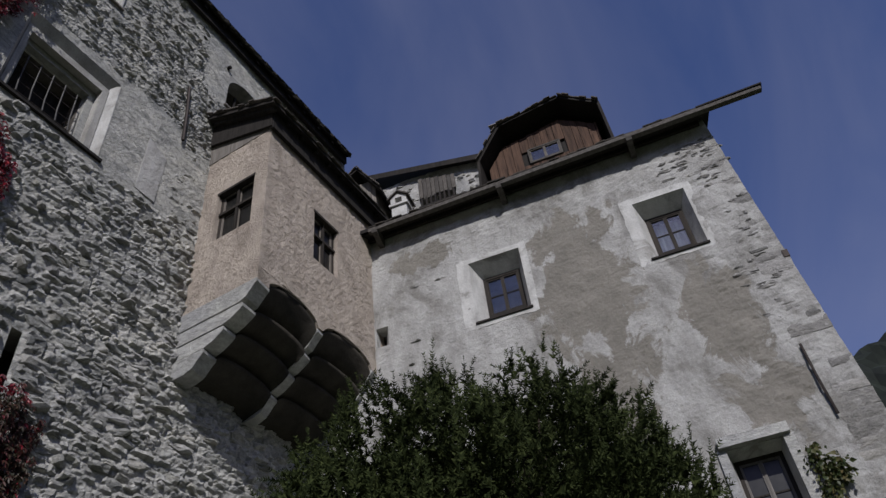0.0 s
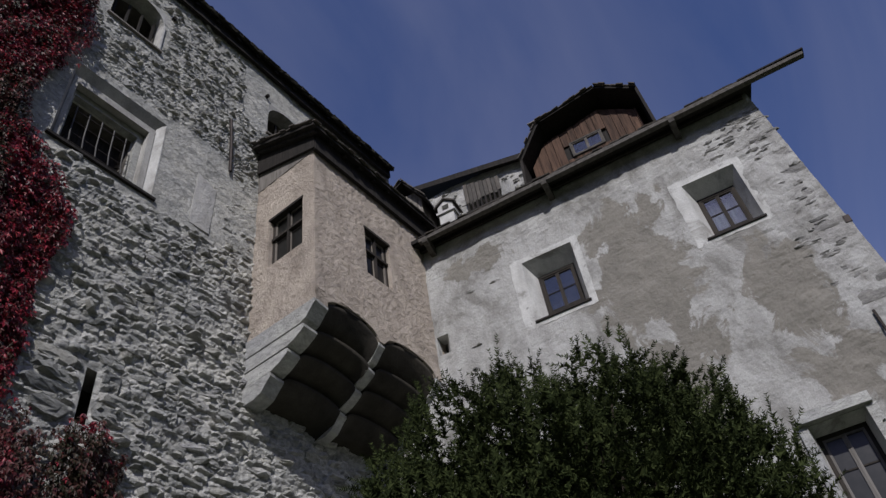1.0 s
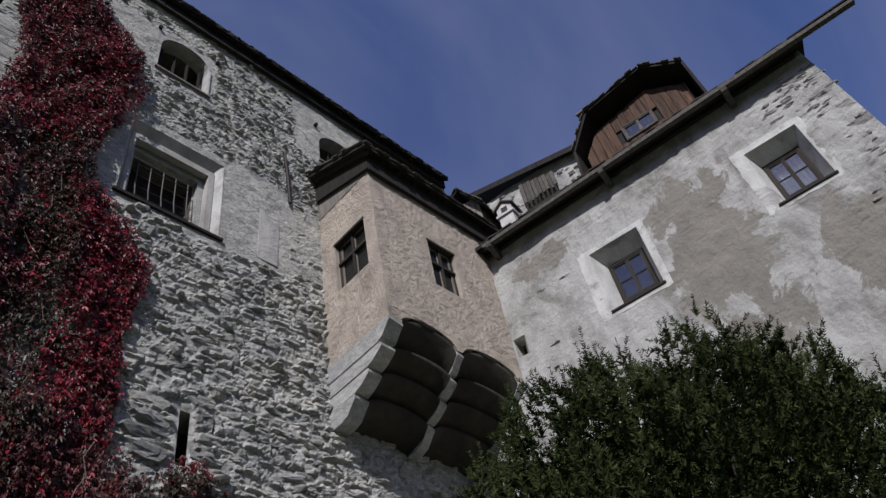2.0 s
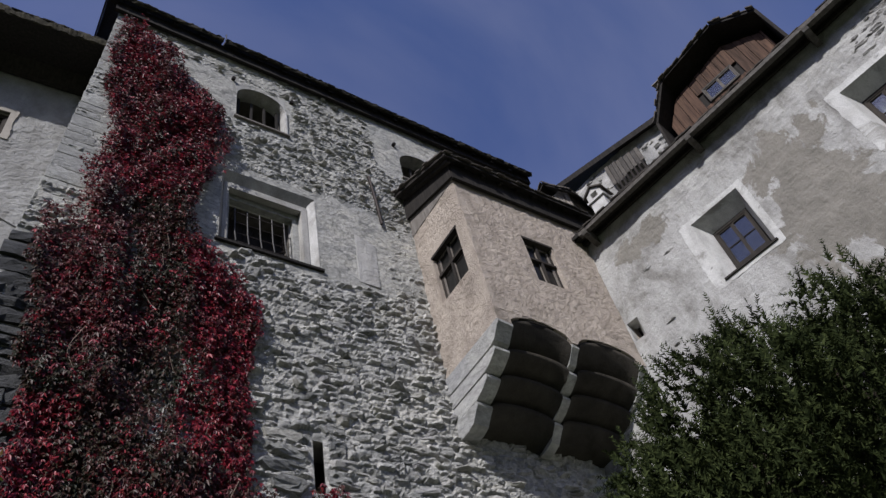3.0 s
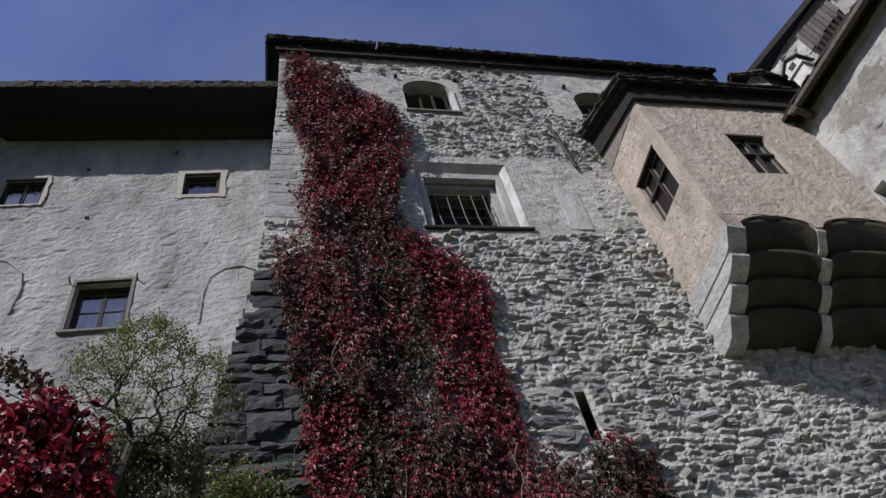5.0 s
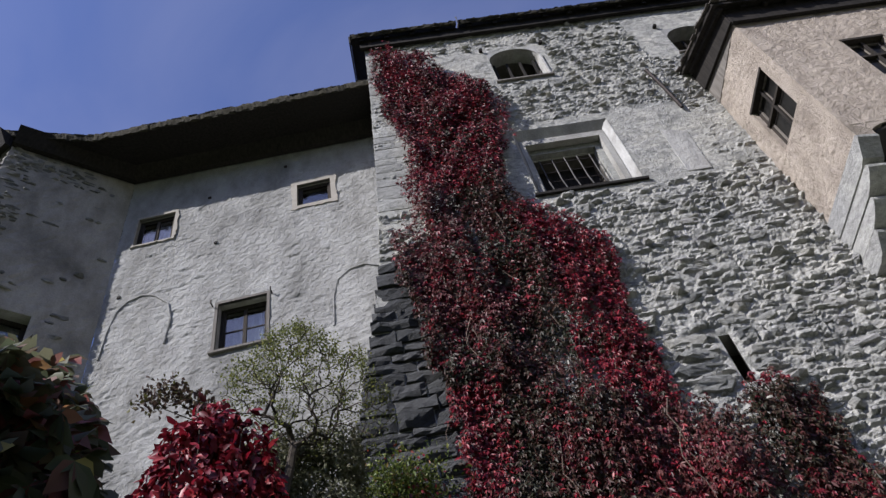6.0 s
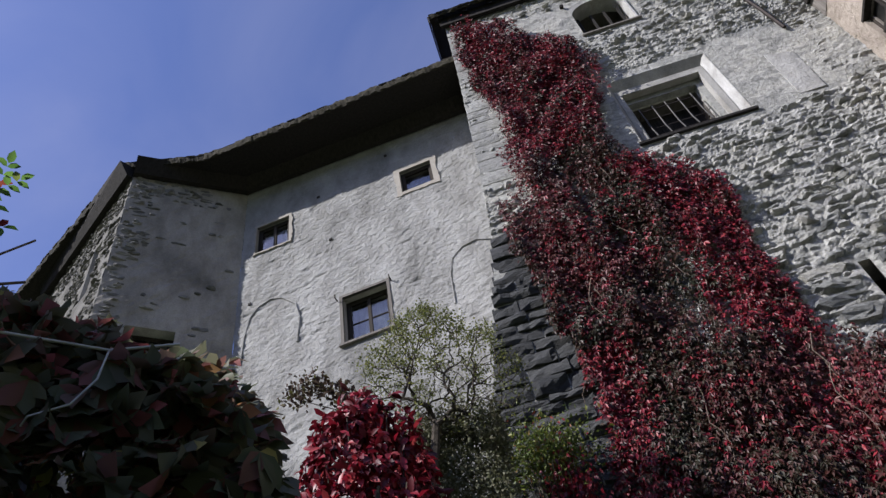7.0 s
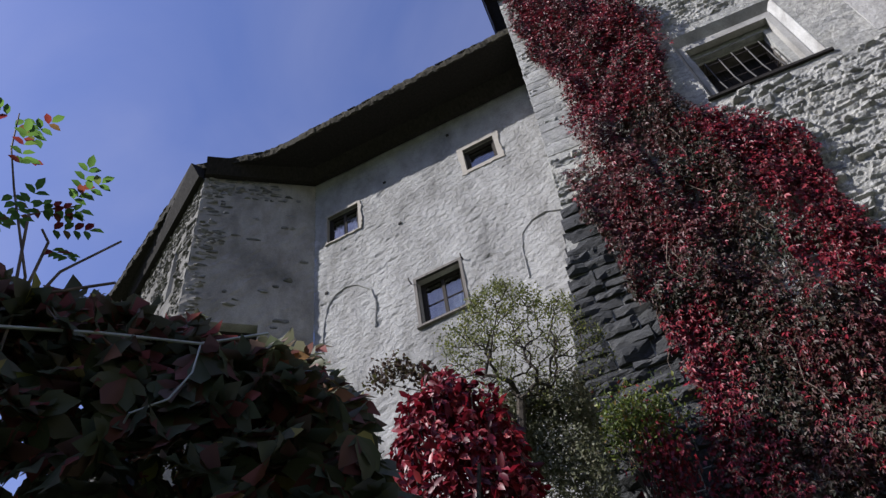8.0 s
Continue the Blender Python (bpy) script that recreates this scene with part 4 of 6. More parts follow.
# stone wall and roof behind the wing roof
FF = Face(FB.w(0.6, -2.0, 0).xy, FB.a.xy, FB.n.xy)
back_wall = wall("wall_back", FF, 0, 4.2, 14, 18.0, [(1.75, 2.72, 16.62, 16.98, 0.2, None)], MORTAR, 0.4, 0.03, 0.1, 5, 71, None, "pale rubble gable wall behind the wing roof", None, 0.03)
roof_f = thing("roof_back", FB.w(2.5, -2, 18), "low dark roof edge over the pale rubble wall", "roof", "", "structure")
part("roof_slab", Geo().hexa([FB.w(u, o, z) for dz in (0, 0.2) for u, o, z in ((0.2, -1.75, 18.45 + dz), (4.75, -1.75, 17.42 + dz), (4.75, -4.5, 19.3 + dz), (0.2, -4.5, 20.2 + dz))]), OLDWOOD, roof_f)
hatch = thing("loading_hatch", FB.w(2.85, -1.98, 16.98), "silvered slatted wooden hatch in the rubble wall", "hatch")
for k in range(9):
    u = 2.34 + 0.115 * k
    dz = random.uniform(-0.05, 0.03)
    part("slat", Geo().hexa([FB.w(uu, o, z) for z in (16.96 + dz, 17.75 - 0.03 * k) for uu, o in ((u, -1.95), (u + 0.1, -1.95), (u + 0.1, -1.9 - 0.02 * (k % 2)), (u, -1.9 - 0.02 * (k % 2)))]), BEAMWOOD, hatch)
for k in range(8):
    u = 2.36 + 0.128 * k
    part("baluster", Geo().box(FB, u, u + 0.05, -1.96, -1.9, 16.62, 16.97), OLDWOOD, hatch)
part("rail", Geo().box(FB, 2.3, 3.4, -1.95, -1.86, 16.56, 16.63), OLDWOOD, hatch)

chimney = thing("chimney", FB.w(2.07, -1, 14.6), "small white plastered chimney with a gabled cap", "chimney")
part("stack", Geo().box(FB, 1.87, 2.27, -1.35, -0.95, 14.3, 15.95), WHITE, chimney)
part("cornice", Geo().box(FB, 1.82, 2.32, -1.4, -0.9, 15.9, 15.97), WHITE, chimney)
cap = Geo()
for u0, u1 in ((1.86, 1.98), (2.16, 2.28)):
    cap.box(FB, u0, u1, -1.36, -0.94, 15.97, 16.2)
part("cap", cap.prism([FB.w(u, -0.94, z) for u, z in ((1.86, 16.2), (2.28, 16.2), (2.07, 16.38))], [FB.w(u, -1.36, z) for u, z in ((1.86, 16.2), (2.28, 16.2), (2.07, 16.38))]), WHITE, chimney)
for sgn in (-1, 1):
    a, b = 2.07, 2.07 + sgn * 0.29
    part("cap_tile", Geo().hexa([FB.w(u, o, z) for dz in (0, 0.05) for u, o, z in ((a, -0.88, 16.38 + dz), (b, -0.88, 16.15 + dz), (b, -1.42, 16.15 + dz), (a, -1.42, 16.38 + dz))]), SHINGLE, chimney)

nook = thing("small_dormer", FB.w(1.1, -1, 15.4), "small grey boarded dormer squeezed into the roof corner", "dormer")
part("dormer_body", Geo().box(FB, 0.78, 1.42, -2.6, -1.1, 15.0, 17.35), GREYWOOD, nook)
for k in range(5):
    part("board", Geo().box(FB, 0.78 + 0.13 * k, 0.9 + 0.13 * k, -1.1, -1.07 + 0.008 * (k % 2), 15.0, 17.35), GREYWOOD, nook)
for a, za, b, zc in ((0.42, 17.3, 1.0, 17.72), (1.0, 17.72, 1.66, 16.6)):
    hp = part("hood_slab", Geo().hexa([FB.w(u, o, z + dz) for dz in (0, 0.09) for u, o, z in ((a, -0.85, za), (b, -0.85, zc), (b, -2.8, zc), (a, -2.8, za))]), OLDWOOD, nook)
    shingles(hp, FB.w(a, -0.85, za), FB.w(b, -0.85, zc), -FB.n, 0.09, SHINGLE, 0.14, 0.3, seed=61)

# ---------------------------------------------------------------- details on the walls


def ring(fr, inner, outer, o0, o1, name, mat, parent, label="", wob=0.0):
    """A frame between two rectangles, of four mitred pieces in one mesh."""
    a, b, c, d = inner
    p, q, r, t = outer
    rnd = random.Random(int(a * 100))
    ins, outs = [], []
    corners = [((a, c), (p, r)), ((b, c), (q, r)), ((b, d), (q, t)), ((a, d), (p, t))]
    for k in range(4):
        (i0, o_0), (i1, o_1) = corners[k], corners[(k + 1) % 4]
        for j in range(14):
            f = j / 14
            ins.append((i0[0] + (i1[0] - i0[0]) * f, i0[1] + (i1[1] - i0[1]) * f))
            outs.append((o_0[0] + (o_1[0] - o_0[0]) * f + rnd.uniform(-wob, wob), o_0[1] + (o_1[1] - o_0[1]) * f + rnd.uniform(-wob, wob)))
    n = len(ins)
    pts = [fr.w(u, o, z) for o in (o0, o1) for ring_ in (ins, outs) for u, z in ring_]
    f = []
    for k in range(n):
        m = (k + 1) % n
        f += [(2 * n + k, 2 * n + m, 3 * n + m, 3 * n + k), (3 * n + k, 3 * n + m, n + m, n + k), (k, m, 2 * n + m, 2 * n + k)]
    return part(name, Geo().add(pts, f), mat, parent, label)


ring(FB, (3.8, 4.88, 10.8, 12.34), (3.54, 5.02, 10.66, 12.46), -0.04, 0.009, "window_surround", SURROUND, wing_wall, "flaking white limewash round the recess", 0.014)
ring(FB, (7.26, 8.28, 11.0, 12.47), (7.02, 8.42, 10.88, 12.62), -0.04, 0.009, "window_surround", SURROUND, wing_wall, "flaking white limewash round the recess", 0.014)
ring(FC, (-1.9, -1.14, 15.62, 16.42), (-2.02, -1.01, 15.5, 16.56), -0.04, 0.03, "window_surround", plain("tan_stone", (0.31, 0.285, 0.25), 0.9, 0, 0.15), court_wall, "tan stone surround", 0.025)
ring(FC, (-5.52, -4.68, 15.5, 16.45), (-5.56, -4.6, 15.46, 16.53), -0.04, 0.04, "window_surround", plain("tan_stone_b", (0.31, 0.288, 0.255), 0.9, 0, 0.15), court_wall, "tan stone surround", 0.025)
ring(FC, (-3.47, -2.52, 11.75, 12.98), (-3.53, -2.46, 11.71, 13.04), -0.04, 0.024, "window_surround", GREYWOOD, court_wall, "silvered wooden surround", 0.004)
part("window_sill", Geo().box(FC, -3.56, -2.43, -0.02, 0.07, 11.66, 11.71), GREYWOOD, court_wall)
for u in (-3.58, -2.42):
    part("hinge_pin", Geo().tube([FC.w(u, 0.0, 12.95), FC.w(u, 0.12, 12.95), FC.w(u, 0.13, 13.02)], 0.015), IRON, court_wall)
part("lintel", Geo().box(FB, 7.12, 8.16, -0.1, 0.13, 7.06, 7.22), CORBEL, wing_wall, "grey stone lintel")
part("jamb_stone", Geo().box(FB, 8.045, 8.2, -0.1, 0.07, 5.2, 7.05), CORBEL, wing_wall)
part("jamb_stone", Geo().box(FB, 7.08, 7.215, -0.1, 0.05, 5.2, 7.05), CORBEL, wing_wall)
part("iron_anchor", Geo().tube([FB.w(8.86, 0.05, 8.42), FB.w(8.855, 0.07, 7.8), FB.w(8.88, 0.06, 7.15)], 0.022), IRON, wing_wall, "rusty wall anchor bar")
part("iron_anchor", Geo().box(FB, 9.3, 9.4, -0.3, 0.02, 10.15, 10.3), IRON, wing_wall)

# main window: moulded stone frame, grille
ring(FA, (2.82, 4.3, 12.4, 14.1), (2.72, 4.42, 12.36, 14.26), -0.24, -0.1, "moulding", REVEAL, main_wall, "", 0.003)
ring(FA, (2.9, 4.18, 12.4, 13.98), (2.8, 4.32, 12.38, 14.12), -0.42, -0.27, "moulding", ASHLAR, main_wall, "", 0.003)
# the sunlight on the right jamb is put into this white strip
part("jamb_face", Geo().hexa([FA.w(u, o, z) for z in (12.36, 14.44) for u, o in ((4.548, 0.008), (4.568, 0.008), (4.45, -0.12), (4.43, -0.12))]), WHITE, main_wall, "white strip painting the sunlit right jamb")
grille = thing("window_grille", FA.w(3.5, -0.25, 12.42), "iron basket grille before the barred window", "grille")
for k in range(5):
    u = 3.0 + 0.245 * k
    part("bar", Geo().tube([FA.w(u, -0.42, 13.82), FA.w(u, -0.24, 13.7), FA.w(u, -0.2, 12.95), FA.w(u, -0.13, 12.6), FA.w(u, -0.27, 12.42)], 0.014, 6), IRON_LIGHT, grille)
for k in range(4):
    z, o = 13.55 - 0.3 * k, -0.225 + (0.05 if k == 3 else 0.0)
    part("cross_bar", Geo().tube([FA.w(2.98, -0.44, z), FA.w(2.98, o, z), FA.w(3.98, o, z), FA.w(3.98, -0.44, z)], 0.01, 5), IRON, grille)
for k in range(4):
    z = 13.35 - 0.26 * k
    curl = [FA.w(4.02, -0.34 + 0.1 * math.cos(a * 0.9), z + 0.1 * math.sin(a * 0.9)) for a in range(8)]
    part("scroll", Geo().tube(curl, 0.009, 5), IRON, grille)

# arched attic windows
for k, (a, b, z0, zs, zt) in enumerate(((2.85, 4.0, 16.6, 17.6, 18.085), (7.02, 8.2, 16.75, 17.5, 18.005))):
    for side in (0, 1):
        pts = []
        for j in range(9):
            f = j / 8
            ang = math.pi / 2 * f
            x = (a + b) / 2 - (b - a) / 2 * math.cos(ang) if side == 0 else (a + b) / 2 + (b - a) / 2 * math.cos(ang)
            pts.append((x, zs + (zt - zs) * math.sin(ang)))
        pts.append((a - 0.01 if side == 0 else b + 0.01, zt))
        part("arch_spandrel", Geo().prism([FA.w(u, 0.004, z) for u, z in pts], [FA.w(u, -0.36, z) for u, z in pts]), MORTAR, main_wall)
    part("window_shutter", Geo().box(FA, a + 0.02, b - 0.02, -0.3, -0.26, z0, z0 + 0.32), OLDWOOD, main_wall)
    for j in range(4):
        u = a + 0.12 + (b - a - 0.24) * j / 3
        part("post", Geo().box(FA, u - 0.025, u + 0.025, -0.25, -0.2, z0, zs + 0.2), OLDWOOD, main_wall)
    part("window_sill", Geo().box(FA, a - 0.05, b + 0.08, -0.1, 0.06, z0 - 0.045, z0), GREYWOOD, main_wall)
# white strip on the right reveal only
part("reveal_face", Geo().box(FA, 3.99, 4.03, -0.3, 0.035, 16.62, 17.6), WHITE, main_wall)

for u in (2.74, 4.16, 6.92):
    part("wall_peg", Geo().tube([FA.w(u, -0.1, 18.13), FA.w(u, 0.05, 18.13), FA.w(u, 0.09, 18.12)], 0.045, 8), OLDWOOD, main_wall, "wooden peg stub")
part("iron_anchor", Geo().tube([FA.w(5.96, 0.06, 16.1), FA.w(6.02, 0.08, 15.2), FA.w(6.08, 0.06, 14.4)], 0.035), IRON, main_wall, "rusty wall anchor bar")
part("stone_tablet", Geo().hexa([FA.w(u, o, z) for o in (-0.05, 0.012) for u, z in ((5.36, 12.35), (5.8, 12.35), (5.86, 13.6), (5.4, 13.8))]), MORTAR, main_wall, "smooth grey patch almost flush with the wall")

# blind arches on the courtyard wall, a raised lime rib
for pts in ([(-5.68, 12.2), (-5.64, 12.9), (-5.55, 13.4), (-5.35, 13.68), (-5.08, 13.78), (-4.8, 13.68), (-4.5, 13.36), (-4.4, 12.9), (-4.45, 12.25)], [(-1.27, 11.7), (-1.24, 12.5), (-1.14, 12.9), (-0.9, 13.14), (-0.6, 13.2), (-0.3, 13.05)]):
    part("blind_arch", Geo().tube([FC.w(u, 0.01, z) for u, z in pts], 0.02, 5), PLASTER_C, court_wall)
# dark blocks whose colour stands in for the shade in small wall holes
for u, z in ((-3.7, 14.94), (-5.6, 13.84), (-2.2, 17.3), (-3.97, 16.7)):
    part("putlog_hole", Geo().box(FC, u, u + 0.07, -0.02, 0.03, z, z + 0.06), OLDWOOD, court_wall)

# ---------------------------------------------------------------- plants


def blades(points, tips, normals, length, width, fold=0.25, quad=True, oval=False):
    """Many small leaves as one mesh: a point, a direction to the tip, the way the leaf faces, its length and half width."""
    p, t, n = (np.asarray(v, float) for v in (points, tips, normals))
    t = t / np.linalg.norm(t, axis=1)[:, None]
    s = np.cross(t, n)
    s = s / (np.linalg.norm(s, axis=1)[:, None] + 1e-9)
    n = np.cross(s, t)
    L, W = np.asarray(length)[:, None], np.asarray(width)[:, None]
    mid = p + t * L * 0.42
    if oval:
        lo, hi = p + t * L * 0.28, p + t * L * 0.66
        v = np.stack([p, lo + s * W * 0.85 + n * W * fold, hi + s * W * 0.9 + n * W * fold * 0.7, p + t * L - n * L * 0.15, hi - s * W * 0.9 + n * W * fold * 0.7, lo - s * W * 0.85 + n * W * fold, hi - n * L * 0.03], 1).reshape(-1, 3)
        k = np.arange(len(p))[:, None] * 7
        f = np.concatenate([k + q for q in ([0, 1, 6], [1, 2, 6], [2, 3, 6], [6, 3, 4], [6, 4, 5], [0, 6, 5])])
    elif quad:
        v = np.stack([p, mid + s * W + n * W * fold, p + t * L - n * L * 0.12, mid - s * W + n * W * fold], 1).reshape(-1, 3)
        k = np.arange(len(p))[:, None] * 4
        f = np.concatenate([k + [0, 1, 2], k + [0, 2, 3]])
    else:
        v = np.stack([p + s * W, p - s * W, p + t * L], 1).reshape(-1, 3)
        f = np.arange(len(p))[:, None] * 3 + [0, 1, 2]
    m = bpy.data.meshes.new("foliage")
    m.vertices.add(len(v))
    m.vertices.foreach_set("co", v.ravel())
    m.loops.add(f.size)
    m.loops.foreach_set("vertex_index", f.ravel().astype(np.int32))
    m.polygons.add(len(f))
    m.polygons.foreach_set("loop_start", np.arange(0, f.size, 3, dtype=np.int32))
    m.polygons.foreach_set("loop_total", np.full(len(f), 3, dtype=np.int32))
    m.update(calc_edges=True)
    return m


rs = np.random.RandomState(5)


def unit(n):
    v = rs.normal(size=(n, 3))
    return v / np.linalg.norm(v, axis=1)[:, None]


# red creeper on the main wall
LZ = [4.5, 5.7, 6.3, 6.9, 7.9, 8.9, 9.9, 10.6, 11.2, 11.6, 12.5, 13.8, 15.4, 16.7, 18.4, 18.8]
LX = [0.1, 0.14, 0.45, 0.55, 0.5, 0.28, 0.28, 0.0, -0.1, 0.0, 0.35, 0.47, 0.42, 0.22, 0.2, 0.3]
RZ = [4.5, 6.8, 7.2, 7.6, 8.1, 8.6, 9.7, 10.7, 11.5, 11.8, 12.3, 13.1, 13.6, 14.6, 15.0, 15.6, 16.3, 16.8, 17.2, 17.7, 18.4, 18.8]
RX = [5.3, 5.1, 3.8, 3.45, 3.25, 3.2, 3.25, 3.25, 2.98, 2.7, 2.2, 2.1, 2.2, 2.55, 2.75, 2.65, 2.4, 2.25, 1.85, 1.62, 0.9, 0.7]
creeper = thing("creeper", (1.5, 8.35, 3), "red and brown autumn creeper climbing the rubble wall", "creeper")


def inside(x, z):
    """Distance into the creeper's outline, with a frayed border."""
    lobe = np.minimum(np.minimum(x - 3.9, 5.1 - x), 7.35 + 0.2 * np.sin((x - 3.8) * 2.6) - z)
    d = np.minimum(x - np.interp(z, LZ, LX), np.interp(z, RZ, RX) - x)
    return np.maximum(d, lobe) + (fbm(x * 3.4, z * 2.6, 77) - 0.5) * 0.62


def sprays(count, nodes, lo, hi):
    """Hanging shoots: start points spread over the outline, nodes down each shoot."""
    x, z = rs.uniform(-0.3, 5.3, count), rs.uniform(4.6, 18.9, count)
    bare = fbm(x * 1.5 + 4, z * 0.95, 85, 3) - np.where(z > 12, 0.08, 0.0) + np.where((z < 8.4) & (x > 1.0), 0.03, 0.0)
    ok = (inside(x, z) > 0.02) & (rs.rand(count) < np.clip((0.7 - bare) * 8, 0.3, 1))
    x, z = x[ok], z[ok]
    n = len(x)
    length = rs.uniform(lo, hi, n)
    out = 0.05 + 0.6 * np.clip(fbm(x * 2.3 + 9, z * 1.4, 81, 3) - 0.36, 0, 1) + rs.uniform(0, 0.12, n)
    drift, X, Y, Z = rs.normal(0, 0.12, n), [], [], []
    for k in range(nodes):
        f = k / nodes
        X.append(x + drift * f + rs.normal(0, 0.02, n))
        Y.append(out * (1 - 0.45 * f * f) + rs.normal(0, 0.015, n))
        Z.append(z - length * f + rs.normal(0, 0.015, n))
    X, Y, Z = (np.concatenate(v) for v in (X, Y, Z))
    ok = inside(X, Z) > -0.06
    return X[ok], np.maximum(Y[ok], 0.03), Z[ok]


groups_ = [sprays(6400, 11, 0.3, 0.95), sprays(22000, 2, 0.05, 0.15)]
x, o, z = (np.concatenate([v[k] for v in groups_]) for k in range(3))
n = len(x)
to_right = np.interp(z, RZ, RX) - x
vivid = np.where(z > 12.6, 0.62, 0.1)
vivid = np.where((z < 11.9) & (z > 7.2) & (to_right < 0.95), 0.72, vivid)
vivid = np.where((z < 8.2) & (x < 1.15), 0.68, vivid)
vivid = np.where((z < 7.4) & (x > 2.6), 0.22, vivid)
vivid = np.clip(vivid + 1.1 * (fbm(x * 1.6 + 2, z * 1.1, 87, 3) - 0.5), 0.03, 0.95)
red = rs.rand(n) < vivid
base_pts = np.stack([x + np.where(z < 11, np.clip(corner_x(z) * 0.12, -0.2, 0), 0), 8.44 - o, z], 1)
for pick, name, mat, label in ((red, "crimson_foliage", REDLEAF, "drooping crimson leaves"), (~red, "brown_foliage", IVY, "drooping rust-brown and dull green leaves")):
    q = base_pts[pick]
    m = len(q)
    P, Tt, Nn, Ll = [], [], [], []
    size = rs.uniform(0.06, 0.115, m)
    face = np.stack([rs.normal(0, 0.45, m), -np.ones(m), rs.normal(0.5, 0.45, m)], 1)
    lean = rs.normal(0, 0.35, m)
    for ang, sc in ((-0.75, 0.8), (0.0, 1.0), (0.75, 0.8)):
        a = ang * rs.uniform(0.6, 1.2, m) + lean
        P.append(q)
        Tt.append(np.stack([np.sin(a), rs.normal(-0.3, 0.25, m), -np.cos(a)], 1))
        Nn.append(face + rs.normal(0, 0.25, (m, 3)))
        Ll.append(size * sc)
    Ll = np.concatenate(Ll)
    part(name, blades(np.concatenate(P), np.concatenate(Tt), np.concatenate(Nn), Ll, Ll * rs.uniform(0.15, 0.22, len(Ll))), mat, creeper, label, kind="stuff")
g = Geo()
for k in range(30):
    zz = random.uniform(6, 17.5) if k % 3 == 0 else random.uniform(6, 11.5)
    rise = random.uniform(0.04, 0.2)
    lo, hi = np.interp(zz, LZ, LX), np.interp(zz, RZ, RX)
    xx = random.uniform(lo + 0.1, hi - 0.1)
    pp = []
    for j in range(9):
        pp.append((xx, 8.42 - rise - random.uniform(0, 0.05), zz))
        xx += random.uniform(-0.1, 0.12)
        zz -= random.uniform(0.1, 0.24)
    g.tube(pp, [0.008 - 0.0006 * j for j in range(9)], 4)
part("vine_wood", g, STEM, creeper, "bare woody vine stems", kind="stuff")

# yew before the wing
yew = thing("yew", (4.25, 1.85, 1.4), "dense dark green yew bush with upright sprays", "bush")
CY = np.array([4.31, 2.06])


def yew_top(dx, dy):
    r = np.hypot(dx, dy)
    return 4.14 - 0.16 * (r / 1.3) ** 2 - 1.9 * np.clip(r - 1.2, 0, 1)


ns = 12000
r = 1.48 * np.sqrt(rs.rand(ns))
th = rs.uniform(0, math.tau, ns)
bx, by = r * np.cos(th), r * np.sin(th)
top = yew_top(bx, by) + 0.42 * (fbm(bx * 4.5 + 20, by * 4.5 + 20, 91, 2) - 0.5) * 2
bz = top - np.abs(rs.exponential(0.55, ns)) * np.where(r > 1.1, 1.6, 1.0)
base = np.stack([CY[0] + bx, CY[1] + by, np.maximum(bz, 1.6)], 1)
ax = np.stack([bx * 0.6, by * 0.6, 0.5 + 0 * bx], 1) + rs.normal(0, 0.45, (ns, 3))
up_most = (bz > top - 0.2) & (vnoise(bx * 7 + 40, by * 7 + 40, 97) > 0.55)
ax[up_most] = np.stack([bx * 0.2, by * 0.2, 1.0 + 0 * bx], 1)[up_most] + rs.normal(0, 0.16, (up_most.sum(), 3))
ax /= np.linalg.norm(ax, axis=1)[:, None]
sl = rs.uniform(0.1, 0.22, ns) * np.where(up_most, 1.1, 0.9)
side = np.cross(ax, unit(ns))
side /= np.linalg.norm(side, axis=1)[:, None]
P, Tt, Nn, Ll = [], [], [], []
for k in range(15):
    f = (k + 0.5) / 15
    turn = rs.uniform(0, math.pi, ns)[:, None]
    ray = side * np.cos(turn) + np.cross(ax, side) * np.sin(turn)
    for sg in (-1, 1):
        j = rs.normal(0, 0.25, (ns, 3))
        P.append(base + ax * (sl * f)[:, None])
        Tt.append(ray * sg + ax * 0.8 + j)
        Nn.append(np.cross(ax, ray) + j)
        Ll.append(rs.uniform(0.027, 0.042, ns) * (1.15 - 0.6 * f))
Ll = np.concatenate(Ll)
part("foliage", blades(np.concatenate(P), np.concatenate(Tt), np.concatenate(Nn), Ll, Ll * 0.2, quad=False), YEW, yew, "short dark yew needles on upright twigs", kind="stuff")
g = Geo()
for k in range(70):
    a, q = random.uniform(0, math.tau), random.uniform(0.1, 1.15)
    ex, ey = CY[0] + q * math.cos(a), CY[1] + q * math.sin(a)
    ez = float(yew_top(q * math.cos(a), q * math.sin(a))) - 0.15
    g.tube([(CY[0] + 0.1 * math.cos(a), CY[1] + 0.1 * math.sin(a), 1.2), (CY[0] + 0.5 * q * math.cos(a), CY[1] + 0.5 * q * math.sin(a), 2.6), (ex, ey, ez)], [0.045, 0.028, 0.006], 5)
part("trunk", g, BARK, yew, "many thin stems")

# little tree before the courtyard wall
tree = thing("tree", (-1.45, 6.75, 2.5), "small crooked tree with sparse yellowing leaves", "tree")
rt = random.Random(8)
nodes_, parent_ = [Vector(p) for p in ((-1.5, 6.78, 2.4), (-1.49, 6.76, 3.8), (-1.44, 6.79, 5.0), (-1.47, 6.8, 5.9), (-1.4, 6.82, 6.35), (-1.36, 6.83, 6.6))], [-1, 0, 1, 2, 3, 4]
goals = []
